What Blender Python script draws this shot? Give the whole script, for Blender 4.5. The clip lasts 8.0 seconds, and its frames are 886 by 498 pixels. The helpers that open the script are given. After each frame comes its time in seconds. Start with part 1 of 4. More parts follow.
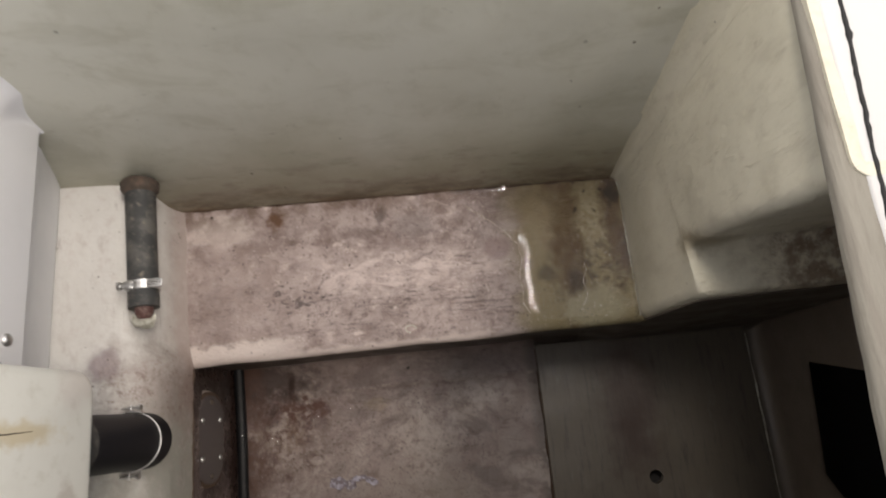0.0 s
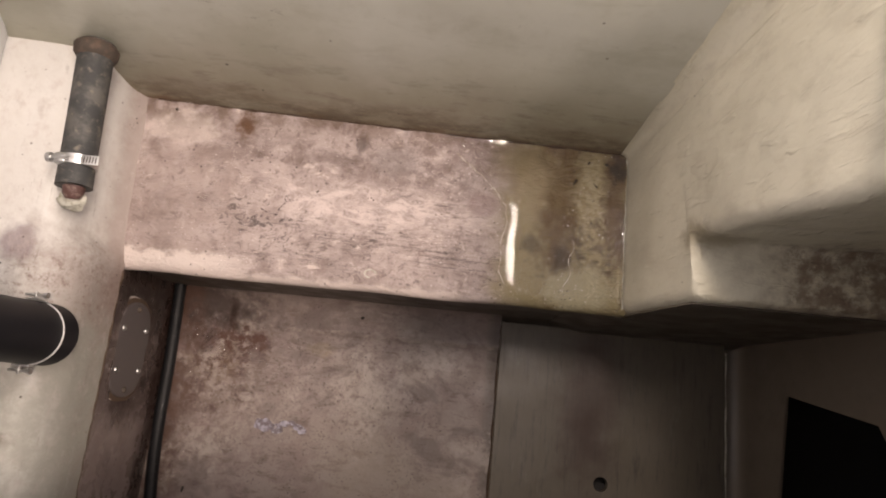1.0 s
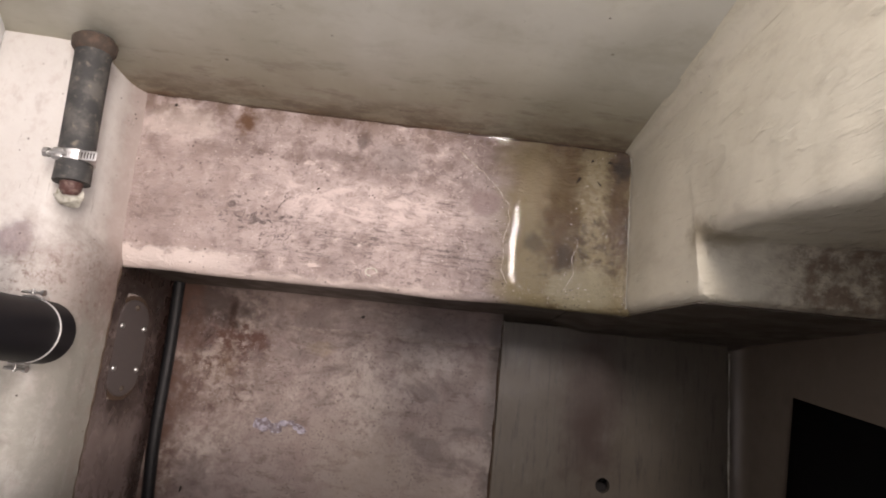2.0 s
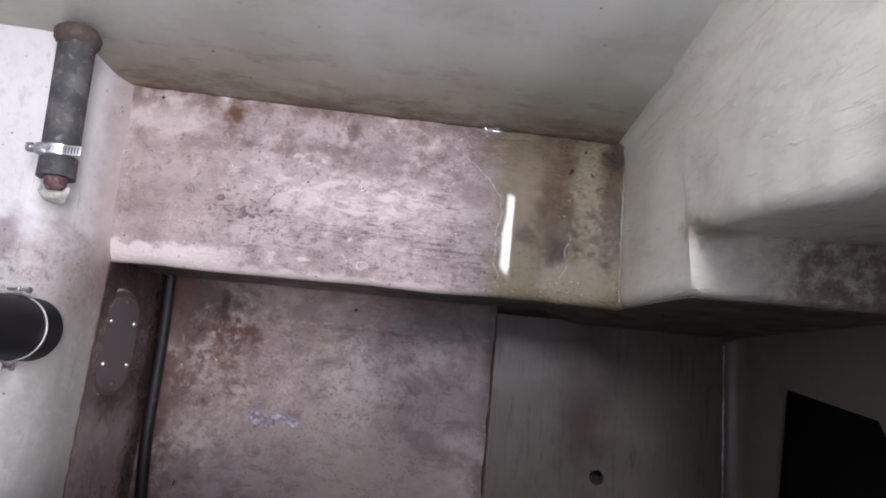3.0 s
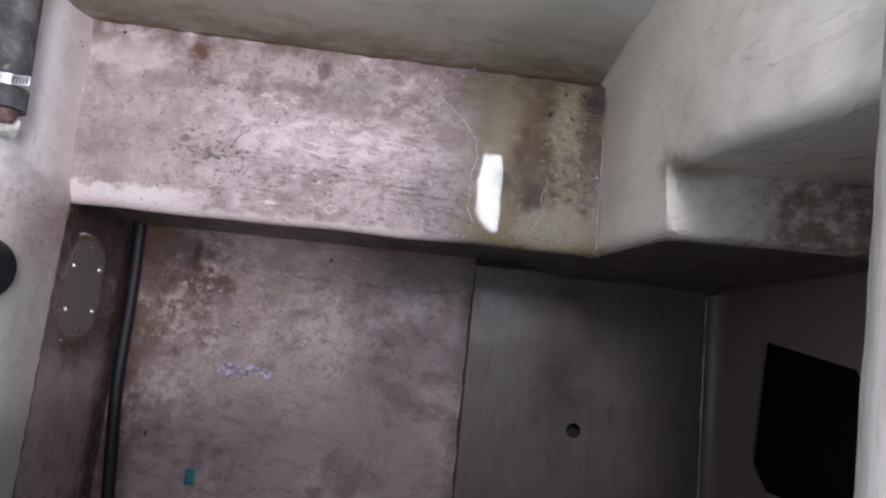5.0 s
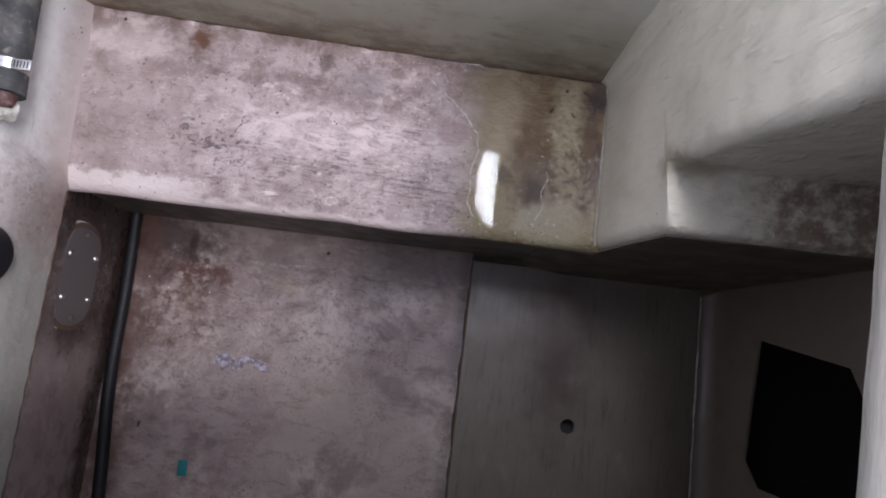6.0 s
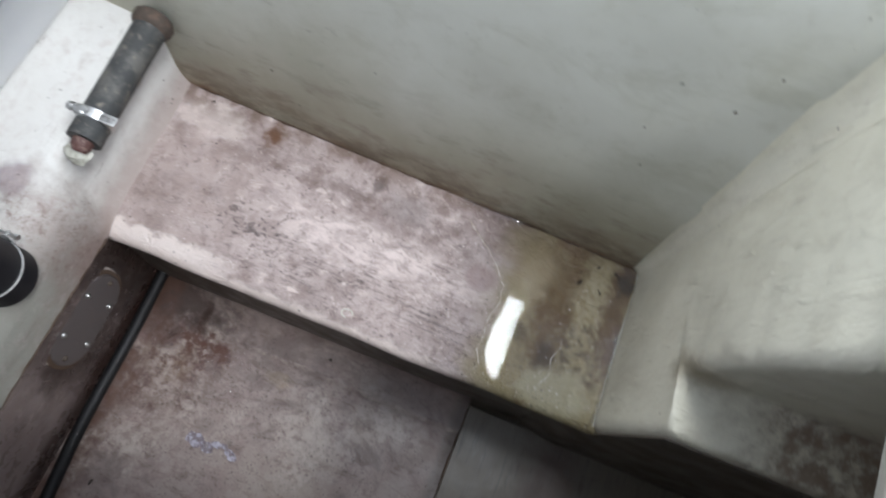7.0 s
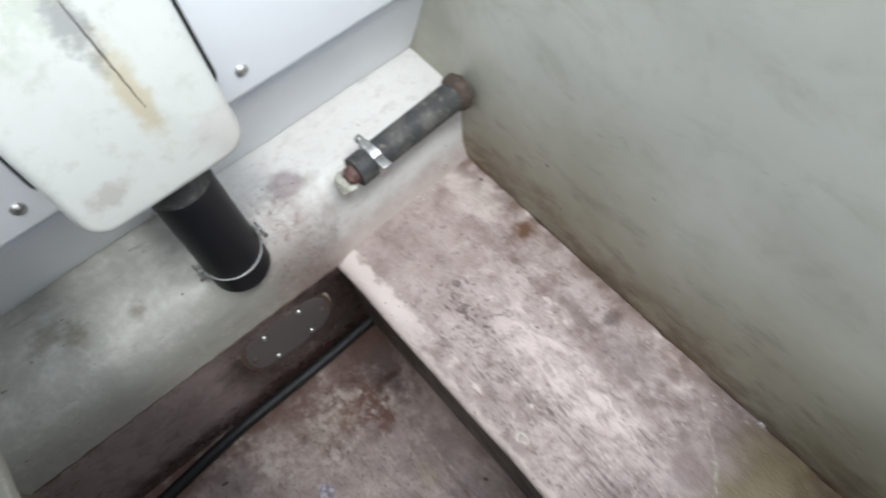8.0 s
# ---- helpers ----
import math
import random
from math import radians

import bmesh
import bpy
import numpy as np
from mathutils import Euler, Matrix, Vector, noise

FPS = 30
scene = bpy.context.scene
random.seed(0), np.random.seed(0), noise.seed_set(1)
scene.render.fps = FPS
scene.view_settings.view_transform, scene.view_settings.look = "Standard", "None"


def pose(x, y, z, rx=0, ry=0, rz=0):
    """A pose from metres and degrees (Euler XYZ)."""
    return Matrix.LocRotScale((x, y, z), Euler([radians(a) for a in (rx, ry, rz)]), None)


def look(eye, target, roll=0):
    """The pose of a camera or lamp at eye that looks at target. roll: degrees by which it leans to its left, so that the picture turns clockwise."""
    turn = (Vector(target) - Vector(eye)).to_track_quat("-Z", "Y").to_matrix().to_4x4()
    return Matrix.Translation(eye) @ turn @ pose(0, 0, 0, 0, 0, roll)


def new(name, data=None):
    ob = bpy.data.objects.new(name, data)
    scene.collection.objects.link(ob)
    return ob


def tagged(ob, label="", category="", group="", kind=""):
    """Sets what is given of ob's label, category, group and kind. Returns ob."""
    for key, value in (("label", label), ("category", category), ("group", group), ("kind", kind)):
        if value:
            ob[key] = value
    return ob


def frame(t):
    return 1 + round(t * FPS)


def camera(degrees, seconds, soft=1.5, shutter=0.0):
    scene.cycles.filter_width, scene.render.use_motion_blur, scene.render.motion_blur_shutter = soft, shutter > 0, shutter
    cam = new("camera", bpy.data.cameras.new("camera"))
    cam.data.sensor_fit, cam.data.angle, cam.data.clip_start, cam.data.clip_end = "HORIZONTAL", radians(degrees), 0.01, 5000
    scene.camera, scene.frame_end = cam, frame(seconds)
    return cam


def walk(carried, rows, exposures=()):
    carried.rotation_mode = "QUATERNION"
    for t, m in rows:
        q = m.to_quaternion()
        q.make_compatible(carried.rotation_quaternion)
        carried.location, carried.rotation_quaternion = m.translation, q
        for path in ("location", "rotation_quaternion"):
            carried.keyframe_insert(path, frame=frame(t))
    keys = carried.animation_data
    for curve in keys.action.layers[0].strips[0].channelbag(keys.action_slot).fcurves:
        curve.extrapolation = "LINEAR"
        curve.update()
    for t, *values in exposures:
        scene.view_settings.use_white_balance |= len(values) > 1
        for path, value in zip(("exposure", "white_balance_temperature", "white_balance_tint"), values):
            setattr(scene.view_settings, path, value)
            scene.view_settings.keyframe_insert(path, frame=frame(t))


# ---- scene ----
cam = camera(70.0, 8.0, soft=1.9, shutter=0.5)
PATH = [
    (0, (0.324, -0.081, 0.697), (0.239, 0.429, -1.236), -15.5),
    (0.5, (0.335, -0.068, 0.66), (0.269, 0.336, -1.297), -12.7),
    (1, (0.336, -0.087, 0.621), (0.282, 0.338, -1.332), -1.7),
    (1.5, (0.332, -0.09, 0.615), (0.28, 0.343, -1.337), -1.1),
    (3, (0.34, -0.079, 0.609), (0.295, 0.306, -1.353), -1.2),
    (3.5, (0.344, -0.085, 0.606), (0.302, 0.285, -1.359), -1.2),
    (4, (0.346, -0.086, 0.602), (0.302, 0.271, -1.365), -1.6),
    (4.5, (0.346, -0.093, 0.595), (0.31, 0.251, -1.375), -0.3),
    (5, (0.365, -0.097, 0.585), (0.339, 0.197, -1.393), 0.9),
    (5.2, (0.369, -0.099, 0.583), (0.352, 0.177, -1.398), 2.4),
    (6.5, (0.352, -0.103, 0.587), (0.347, 0.243, -1.382), 9.1),
    (6.7, (0.357, -0.096, 0.588), (0.292, 0.382, -1.353), 6.3),
    (7, (0.359, -0.091, 0.594), (0.202, 0.553, -1.293), 8.4),
    (7.2, (0.354, -0.089, 0.599), (0.069, 0.544, -1.276), -0.8),
    (7.5, (0.349, -0.089, 0.583), (-0.112, 0.547, -1.256), -5.8),
    (7.7, (0.345, -0.088, 0.564), (-0.324, 0.542, -1.213), -6.9),
    (8, (0.346, -0.078, 0.539), (-0.556, 0.445, -1.168), -11.7),
]
walk(cam, [(t, look(e, g, r)) for t, e, g, r in PATH], exposures=[
    (0.0, 0.82, 7150, 14), (0.5, 1.02, 7600, 17), (1.0, 1.37, 7850, 22), (1.5, 1.42, 7850, 22),
    (2.8, 1.45, 5950, 22), (4.5, 1.4, 5850, 22), (6.5, 1.25, 5900, 21), (7.0, 1.45, 5900, 8), (7.5, 1.55, 6300, 4), (8.0, 1.5, 6000, 6)])

# ---- light: bright overcast sky over the open locker ----
SUN_DIR = Vector((0.54, -0.08, 1.0)).normalized()
world = bpy.data.worlds.new("overcast_sky")
scene.world = world
world.use_nodes = True
wn = world.node_tree
sky = wn.nodes.new("ShaderNodeTexSky")
sky.sky_type = 'NISHITA'
sky.sun_disc = False
sky.sun_elevation = math.asin(SUN_DIR.z)
sky.sun_rotation = math.atan2(SUN_DIR.x, SUN_DIR.y)
sky.dust_density = 0.8
haze = wn.nodes.new("ShaderNodeHueSaturation")
haze.inputs["Saturation"].default_value = 0.25
wn.links.new(sky.outputs[0], haze.inputs["Color"])
wn.links.new(haze.outputs[0], wn.nodes["Background"].inputs[0])
wn.nodes["Background"].inputs[1].default_value = 0.122
sun = new("sun", bpy.data.lights.new("sun", 'SUN'))
sun.data.energy = 0.62
sun.data.angle = radians(10)
sun.data.color = (1.0, 0.96, 0.9)
sun.matrix_world = look(SUN_DIR * 3, (0, 0, 0))
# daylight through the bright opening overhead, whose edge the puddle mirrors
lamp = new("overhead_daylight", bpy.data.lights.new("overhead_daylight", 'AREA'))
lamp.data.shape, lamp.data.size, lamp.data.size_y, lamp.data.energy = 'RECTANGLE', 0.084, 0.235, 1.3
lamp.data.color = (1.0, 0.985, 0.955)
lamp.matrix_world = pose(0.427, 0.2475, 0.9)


# ---- materials ----
class Mat:
    """A node material under construction: coordinates in metres of the place."""

    def __init__(self, name, rough=0.5, metal=0.0):
        self.m = bpy.data.materials.new(name)
        self.m.use_nodes = True
        self.t = self.m.node_tree
        self.b = self.t.nodes["Principled BSDF"]
        self.b.inputs["Roughness"].default_value = rough
        self.b.inputs["Metallic"].default_value = metal
        self.pos = self.t.nodes.new("ShaderNodeNewGeometry").outputs["Position"]
        self.col = None

    def node(self, kind, operation="", interpolation="", data=""):
        n = self.t.nodes.new(kind)
        if operation:
            n.operation = operation
        if interpolation:
            n.interpolation_type = interpolation
        if data:
            n.data_type = data
        return n

    def put(self, value, socket):
        if hasattr(value, "is_output"):
            self.t.links.new(value, socket)
        else:
            socket.default_value = value

    def noise(self, scale, stretch=(1, 1, 1), detail=5.0, rough=0.6, seed=0.0, warp=0.0):
        mp = self.node("ShaderNodeMapping")
        self.t.links.new(self.pos, mp.inputs[0])
        mp.inputs["Scale"].default_value = stretch
        mp.inputs["Location"].default_value = (seed, seed * 1.7, seed * 0.6)
        n = self.node("ShaderNodeTexNoise")
        self.t.links.new(mp.outputs[0], n.inputs["Vector"])
        n.inputs["Scale"].default_value = scale
        n.inputs["Detail"].default_value = detail
        n.inputs["Roughness"].default_value = rough
        n.inputs["Distortion"].default_value = warp
        return n.outputs["Fac"]

    def ramp(self, value, lo, hi, out0=0.0, out1=1.0):
        r = self.node("ShaderNodeMapRange", interpolation='SMOOTHSTEP')
        self.put(value, r.inputs["Value"])
        for k, v in (("From Min", lo), ("From Max", hi), ("To Min", out0), ("To Max", out1)):
            r.inputs[k].default_value = v
        return r.outputs[0]

    def math(self, op, a, b=0.0):
        n = self.node("ShaderNodeMath", operation=op)
        self.put(a, n.inputs[0])
        self.put(b, n.inputs[1])
        return n.outputs[0]

    def mul(self, *vals):
        out = vals[0]
        for v in vals[1:]:
            out = self.math('MULTIPLY', out, v)
        return out

    def axis(self, i):
        s = self.node("ShaderNodeSeparateXYZ")
        self.t.links.new(self.pos, s.inputs[0])
        return s.outputs[i]

    def blob(self, at, size, soft=0.5, ragged=0.6, seed=0.0, grain=60.0):
        """A stain with an uneven outline round a place; size: half extents along x, y, z."""
        mp = self.node("ShaderNodeMapping")
        self.t.links.new(self.pos, mp.inputs[0])
        mp.inputs["Scale"].default_value = [1 / s for s in size]
        mp.inputs["Location"].default_value = [-a / s for a, s in zip(at, size)]
        ln = self.node("ShaderNodeVectorMath", operation='LENGTH')
        self.t.links.new(mp.outputs[0], ln.inputs[0])
        n = self.noise(grain, detail=6, seed=seed + at[0] * 7)
        d = self.math('ADD', ln.outputs["Value"], self.math('MULTIPLY', self.math('SUBTRACT', n, 0.5), ragged * 3))
        return self.ramp(d, 1 + soft, 1 - soft)

    def base(self, colour):
        self.col = (*colour, 1.0)
        return self

    def over(self, mask, colour):
        mix = self.node("ShaderNodeMix", data='RGBA')
        self.put(mask, mix.inputs["Factor"])
        self.put(self.col, mix.inputs["A"])
        mix.inputs["B"].default_value = (*colour, 1.0)
        self.col = mix.outputs["Result"]
        return self

    def specks(self, scale, size, colour, amount=0.5, seed=0.0):
        v = self.node("ShaderNodeTexVoronoi")
        mp = self.node("ShaderNodeMapping")
        self.t.links.new(self.pos, mp.inputs[0])
        mp.inputs["Location"].default_value = (seed, seed, seed)
        self.t.links.new(mp.outputs[0], v.inputs["Vector"])
        v.inputs["Scale"].default_value = scale
        near = self.ramp(v.outputs["Distance"], size, size * 0.5)
        pick = self.ramp(self.noise(scale * 0.35, seed=seed + 3), 0.62 - 0.2 * amount, 0.68 - 0.2 * amount)
        return self.over(self.mul(near, pick, 0.85), colour)

    def bump(self, height, strength=0.4, dist=0.001):
        b = self.node("ShaderNodeBump")
        b.inputs["Strength"].default_value = strength
        b.inputs["Distance"].default_value = dist
        self.put(height, b.inputs["Height"])
        if self.b.inputs["Normal"].is_linked:
            self.t.links.new(self.b.inputs["Normal"].links[0].from_socket, b.inputs["Normal"])
        self.t.links.new(b.outputs[0], self.b.inputs["Normal"])
        return self

    def rough(self, value):
        self.put(value, self.b.inputs["Roughness"])
        return self

    def done(self):
        self.put(self.col, self.b.inputs["Base Color"])
        return self.m


def gelcoat(name, colour, grime, seed=0.0, ripple=0.5, amount=0.5):
    m = Mat(name, 0.42).base(colour)
    m.over(m.ramp(m.noise(9, seed=seed), 0.45, 0.75, 0, 0.35 * amount), grime)
    m.over(m.ramp(m.noise(45, seed=seed + 2, detail=8), 0.5, 0.8, 0, 0.5 * amount), grime)
    m.rough(m.ramp(m.noise(30, seed=seed + 5), 0.3, 0.7, 0.32, 0.55))
    m.bump(m.noise(28, seed=seed + 1, detail=3), 0.35 * ripple, 0.004)
    m.bump(m.noise(160, seed=seed + 4, detail=4), 0.25 * ripple, 0.0008)
    return m


CREAM, GRIME, BROWN = (0.60, 0.58, 0.50), (0.30, 0.26, 0.20), (0.16, 0.09, 0.05)
PINK, RUST, BLACKISH = (0.43, 0.355, 0.335), (0.24, 0.10, 0.04), (0.03, 0.024, 0.02)

# shelf: pinkish gelcoat, scuffed along its length, olive and brown under the water
m = gelcoat("shelf_gelcoat", PINK, (0.22, 0.155, 0.135), 3.0, 0.7, 0.7)
scuff = m.blob((0.24, 0.06, 0), (0.17, 0.07, 1), 0.6, 0.4, 2, 25)
m.over(m.mul(m.ramp(m.noise(40, (1, 1, 1), 10, 0.7, 11, 0.2), 0.44, 0.66), 0.6), (0.19, 0.135, 0.12))
m.over(m.mul(m.ramp(m.noise(14, (0.6, 1, 1), 8, 0.65, 13, 0.5), 0.48, 0.66), 0.6), (0.16, 0.115, 0.105))
m.over(m.mul(m.ramp(m.noise(130, (0.9, 1, 1), 9, 0.75, 12, 0.5), 0.52, 0.64), 0.65), (0.13, 0.09, 0.08))
m.over(m.mul(m.ramp(m.noise(120, (0.5, 1, 1), 8, 0.75, 19, 0.8), 0.54, 0.66), m.ramp(m.noise(12, seed=20), 0.42, 0.54), 0.85), (0.64, 0.54, 0.50))
m.over(m.mul(m.ramp(m.noise(330, (0.10, 1, 1), 6, 0.7, 17, 0.3), 0.52, 0.60), m.ramp(m.noise(24, (0.8, 1, 1), 7, 0.7, 18), 0.52, 0.62), scuff, 0.7), (0.085, 0.062, 0.058))
m.over(m.mul(m.ramp(m.noise(150, (0.5, 1, 1), 6, 0.7, 30, 2.5), 0.52, 0.60), m.ramp(m.noise(22, (0.8, 1, 1), 6, 0.65, 31), 0.53, 0.63), scuff, 0.75), (0.08, 0.06, 0.058))
pale = m.math('MAXIMUM', m.blob((0.24, 0.085, 0), (0.10, 0.022, 1), 0.6, 0.5, 61, 30), m.blob((0.03, 0.15, 0), (0.045, 0.022, 1), 0.5, 0.6, 62, 40))
m.over(m.mul(pale, m.ramp(m.noise(70, (0.5, 1, 1), 9, 0.75, 63, 0.6), 0.40, 0.58), 0.75), (0.66, 0.56, 0.53))
m.over(m.mul(m.ramp(m.noise(95, (0.8, 1, 1), 8, 0.72, 64, 1.6), 0.55, 0.60), m.blob((0.13, 0.065, 0), (0.055, 0.028, 1), 0.6, 0.6, 65, 40), 0.9), (0.075, 0.055, 0.055))
streaky = m.ramp(m.noise(300, (0.09, 1, 1), 7, 0.72, 66, 0.15), 0.50, 0.58)
for at, half in (((0.16, 0.062, 0), (0.05, 0.008, 1)), ((0.25, 0.048, 0), (0.06, 0.012, 1)), ((0.32, 0.088, 0), (0.035, 0.008, 1)),
                 ((0.335, 0.042, 0), (0.045, 0.016, 1)), ((0.20, 0.025, 0), (0.07, 0.008, 1))):
    m.over(m.mul(streaky, m.blob(at, half, 0.6, 0.5, 67, 35), m.ramp(m.noise(45, detail=6, rough=0.7, seed=80), 0.42, 0.58), 0.8), (0.10, 0.076, 0.072))
m.over(m.mul(m.ramp(m.noise(210, (0.5, 1, 1), 7, 0.75, 68, 1.2), 0.57, 0.62), m.blob((0.345, 0.03, 0), (0.03, 0.022, 1), 0.6, 0.6, 69, 50), 0.9), (0.045, 0.034, 0.03))
m.over(m.mul(m.blob((0.225, 0.152, 0), (0.007, 0.010, 1), 0.5, 0.8, 70, 110), 0.75), (0.10, 0.075, 0.068))
m.over(m.mul(m.blob((0.20, 0.132, 0), (0.03, 0.006, 1), 0.6, 0.8, 71, 80), 0.6), (0.13, 0.09, 0.08))
m.over(m.mul(m.blob((0.30, 0.122, 0), (0.05, 0.016, 1), 0.7, 0.8, 72, 60), m.ramp(m.noise(90, detail=7, seed=73), 0.42, 0.58), 0.6), (0.15, 0.11, 0.105))
m.over(m.mul(m.ramp(m.noise(38, (1, 1, 1), 8, 0.65, 23), 0.46, 0.64), m.blob((0.2, 0.14, 0), (0.2, 0.03, 1), 0.5, 0.5, 5, 30), 0.7), (0.13, 0.085, 0.072))
m.over(m.mul(m.blob((0.035, 0.155, 0), (0.035, 0.018, 1), 0.25, 0.6, 25, 60), 0.8), (0.58, 0.50, 0.46))
m.over(m.mul(m.blob((0.05, 0.08, 0), (0.06, 0.09, 1), 0.7, 0.6, 6, 30), m.ramp(m.noise(60, seed=26), 0.3, 0.7), 0.7), (0.34, 0.265, 0.24))
m.over(m.ramp(m.math('ADD', m.axis(0), m.math('MULTIPLY', m.noise(30, seed=27), 0.05)), 0.380, 0.42, 0, 0.92), (0.225, 0.185, 0.090))
m.over(m.mul(m.blob((0.432, 0.105, 0), (0.021, 0.085, 1), 0.5, 0.8, 7, 90), m.ramp(m.noise(60, detail=7, rough=0.7, seed=160), 0.25, 0.6, 0.45, 1.0), 0.95), (0.105, 0.060, 0.020))
m.over(m.mul(m.ramp(m.axis(0), 0.40, 0.43), m.ramp(m.noise(190, (1, 1, 1), 8, 0.75, 32), 0.5, 0.64), m.ramp(m.noise(40, seed=33), 0.4, 0.6), 0.85), (0.05, 0.028, 0.010))
m.over(m.mul(m.blob((0.437, 0.05, 0), (0.010, 0.015, 1), 0.5, 0.5, 37, 90), 0.8), (0.035, 0.02, 0.01))
m.over(m.mul(m.blob((0.405, 0.062, 0), (0.010, 0.008, 1), 0.5, 0.5, 38, 90), 0.6), (0.05, 0.035, 0.02))
m.over(m.mul(m.blob((0.488, 0.11, 0), (0.012, 0.06, 1), 0.5, 1.1, 39, 140), 0.85), (0.085, 0.046, 0.018))
m.over(m.mul(m.blob((0.40, 0.14, 0), (0.04, 0.03, 1), 0.7, 0.5, 8, 40), 0.5), (0.172, 0.119, 0.053))
m.over(m.mul(m.blob((0.47, 0.06, 0), (0.03, 0.03, 1), 0.5, 0.7, 9, 70), m.ramp(m.noise(120, seed=31), 0.45, 0.6), 0.8), (0.079, 0.053, 0.026))
m.over(m.mul(m.blob((0.455, 0.02, 0), (0.035, 0.022, 1), 0.3, 0.5, 10, 60), 0.75), (0.33, 0.30, 0.20))
m.over(m.mul(m.blob((0.492, 0.152, 0), (0.009, 0.016, 1), 0.5, 1.1, 11, 130), 0.9), (0.022, 0.013, 0.009))
m.over(m.mul(m.blob((0.497, 0.08, 0), (0.006, 0.02, 1), 0.6, 0.9, 12, 90), 0.9), (0.066, 0.033, 0.013))
m.over(m.mul(m.blob((0.355, 0.098, 0), (0.016, 0.013, 1), 0.3, 0.2, 13, 60), 0.6), (0.238, 0.165, 0.158))
m.over(m.mul(m.blob((0.26, 0.137, 0), (0.022, 0.016, 1), 0.5, 0.3, 14, 60), 0.5), (0.198, 0.165, 0.158))
m.over(m.mul(m.blob((0.101, 0.161, 0), (0.009, 0.013, 1), 0.6, 0.8, 15, 120), 0.95), (0.10, 0.038, 0.010))
m.over(m.mul(m.ramp(m.axis(1), 0.145, 0.175), m.ramp(m.noise(50, seed=41), 0.35, 0.6), 0.7), (0.112, 0.066, 0.040))
m.over(m.mul(m.ramp(m.math('ADD', m.axis(1), m.math('MULTIPLY', m.noise(40, seed=51), 0.03)), 0.038, 0.032), m.ramp(m.axis(0), 0.14, 0.08), 0.95), (0.62, 0.54, 0.50))
m.over(m.mul(m.blob((0.463, 0.112, 0), (0.013, 0.034, 1), 0.5, 0.7, 74, 70), m.ramp(m.noise(110, detail=8, rough=0.7, seed=75), 0.60, 0.42), 0.6), (0.36, 0.31, 0.21))
m.over(m.mul(m.blob((0.405, 0.118, 0), (0.016, 0.03, 1), 0.5, 0.5, 76, 60), 0.45), (0.33, 0.265, 0.17))
m.over(m.mul(m.ramp(m.axis(0), 0.395, 0.42), m.ramp(m.noise(260, detail=6, rough=0.7, seed=77), 0.60, 0.66), m.ramp(m.noise(30, detail=5, seed=78), 0.45, 0.58), 0.9), (0.03, 0.016, 0.008))
# pale lip edge: worn paint, with the rim's highlight painted in
m.over(m.mul(m.ramp(m.math('ADD', m.axis(1), m.math('MULTIPLY', m.noise(55, detail=6, seed=79), 0.016)), 0.016, 0.010), m.ramp(m.axis(0), 0.42, 0.30), 0.85), (0.60, 0.51, 0.47))
m.over(m.mul(m.ramp(m.noise(420, detail=3, seed=161), 0.60, 0.66), m.ramp(m.axis(0), 0.40, 0.43), m.ramp(m.noise(55, detail=5, seed=162), 0.45, 0.58), 0.9), (0.03, 0.018, 0.010))
m.over(m.mul(m.ramp(m.noise(480, (0.6, 1, 1), 3, 0.6, 163), 0.64, 0.69), m.ramp(m.noise(26, detail=4, seed=164), 0.45, 0.6), 0.7), (0.80, 0.72, 0.69))
m.specks(160, 0.22, (0.04, 0.03, 0.025), 0.35, 5)
m.rough(m.ramp(m.noise(34, detail=7, seed=28), 0.35, 0.65, 0.38, 0.65))
m.bump(m.noise(220, (0.5, 1, 1), 6, 0.7, 29), 0.8, 0.0012)
m.bump(m.ramp(m.noise(110, (0.5, 1, 1), 5, 0.6, 34, 2.5), 0.45, 0.62), 0.5, 0.0012)
SHELF = m.done()

# tall walls: greenish cream, painted darker downward for shade, brown grime near the shelf
m = gelcoat("wall_gelcoat", (0.595, 0.59, 0.515), (0.34, 0.325, 0.235), 12, 0.5, 0.6)
low = m.ramp(m.math('ADD', m.axis(2), m.math('MULTIPLY', m.noise(22, (1, 1, 0.5), seed=60), 0.09)), 0.165, 0.045)
# olive tone stands in for the light fading down the wall
m.over(m.ramp(m.math('ADD', m.axis(2), m.math('MULTIPLY', m.noise(8, (1, 1, 1), 6, 0.6, seed=67), 0.25)), 0.36, 0.16, 0, 0.7), (0.36, 0.345, 0.25))
m.over(m.mul(low, 0.7), (0.24, 0.19, 0.125))
m.over(m.mul(m.ramp(m.math('ADD', m.axis(2), m.math('MULTIPLY', m.noise(35, (0.6, 1, 1), 8, 0.7, seed=65), 0.09)), 0.10, 0.045), m.ramp(m.noise(50, (0.5, 1, 1), 8, 0.75, seed=66), 0.40, 0.58), 0.75), (0.11, 0.078, 0.05))
m.over(m.mul(m.ramp(m.math('ADD', m.axis(2), m.math('MULTIPLY', m.noise(60, seed=61), 0.02)), 0.022, 0.010), m.ramp(m.noise(28, seed=62), 0.35, 0.6), 0.85), BROWN)
m.specks(38, 0.075, (0.12, 0.095, 0.06), 0.4, 2)
m.over(m.mul(m.ramp(m.noise(14, (0.7, 1, 1.4), 6, 0.65, 64, 0.6), 0.5, 0.68), 0.45), (0.40, 0.39, 0.30))
m.specks(45, 0.09, (0.10, 0.075, 0.05), 0.35, 8)
m.specks(22, 0.05, (0.05, 0.042, 0.03), 0.5, 17)
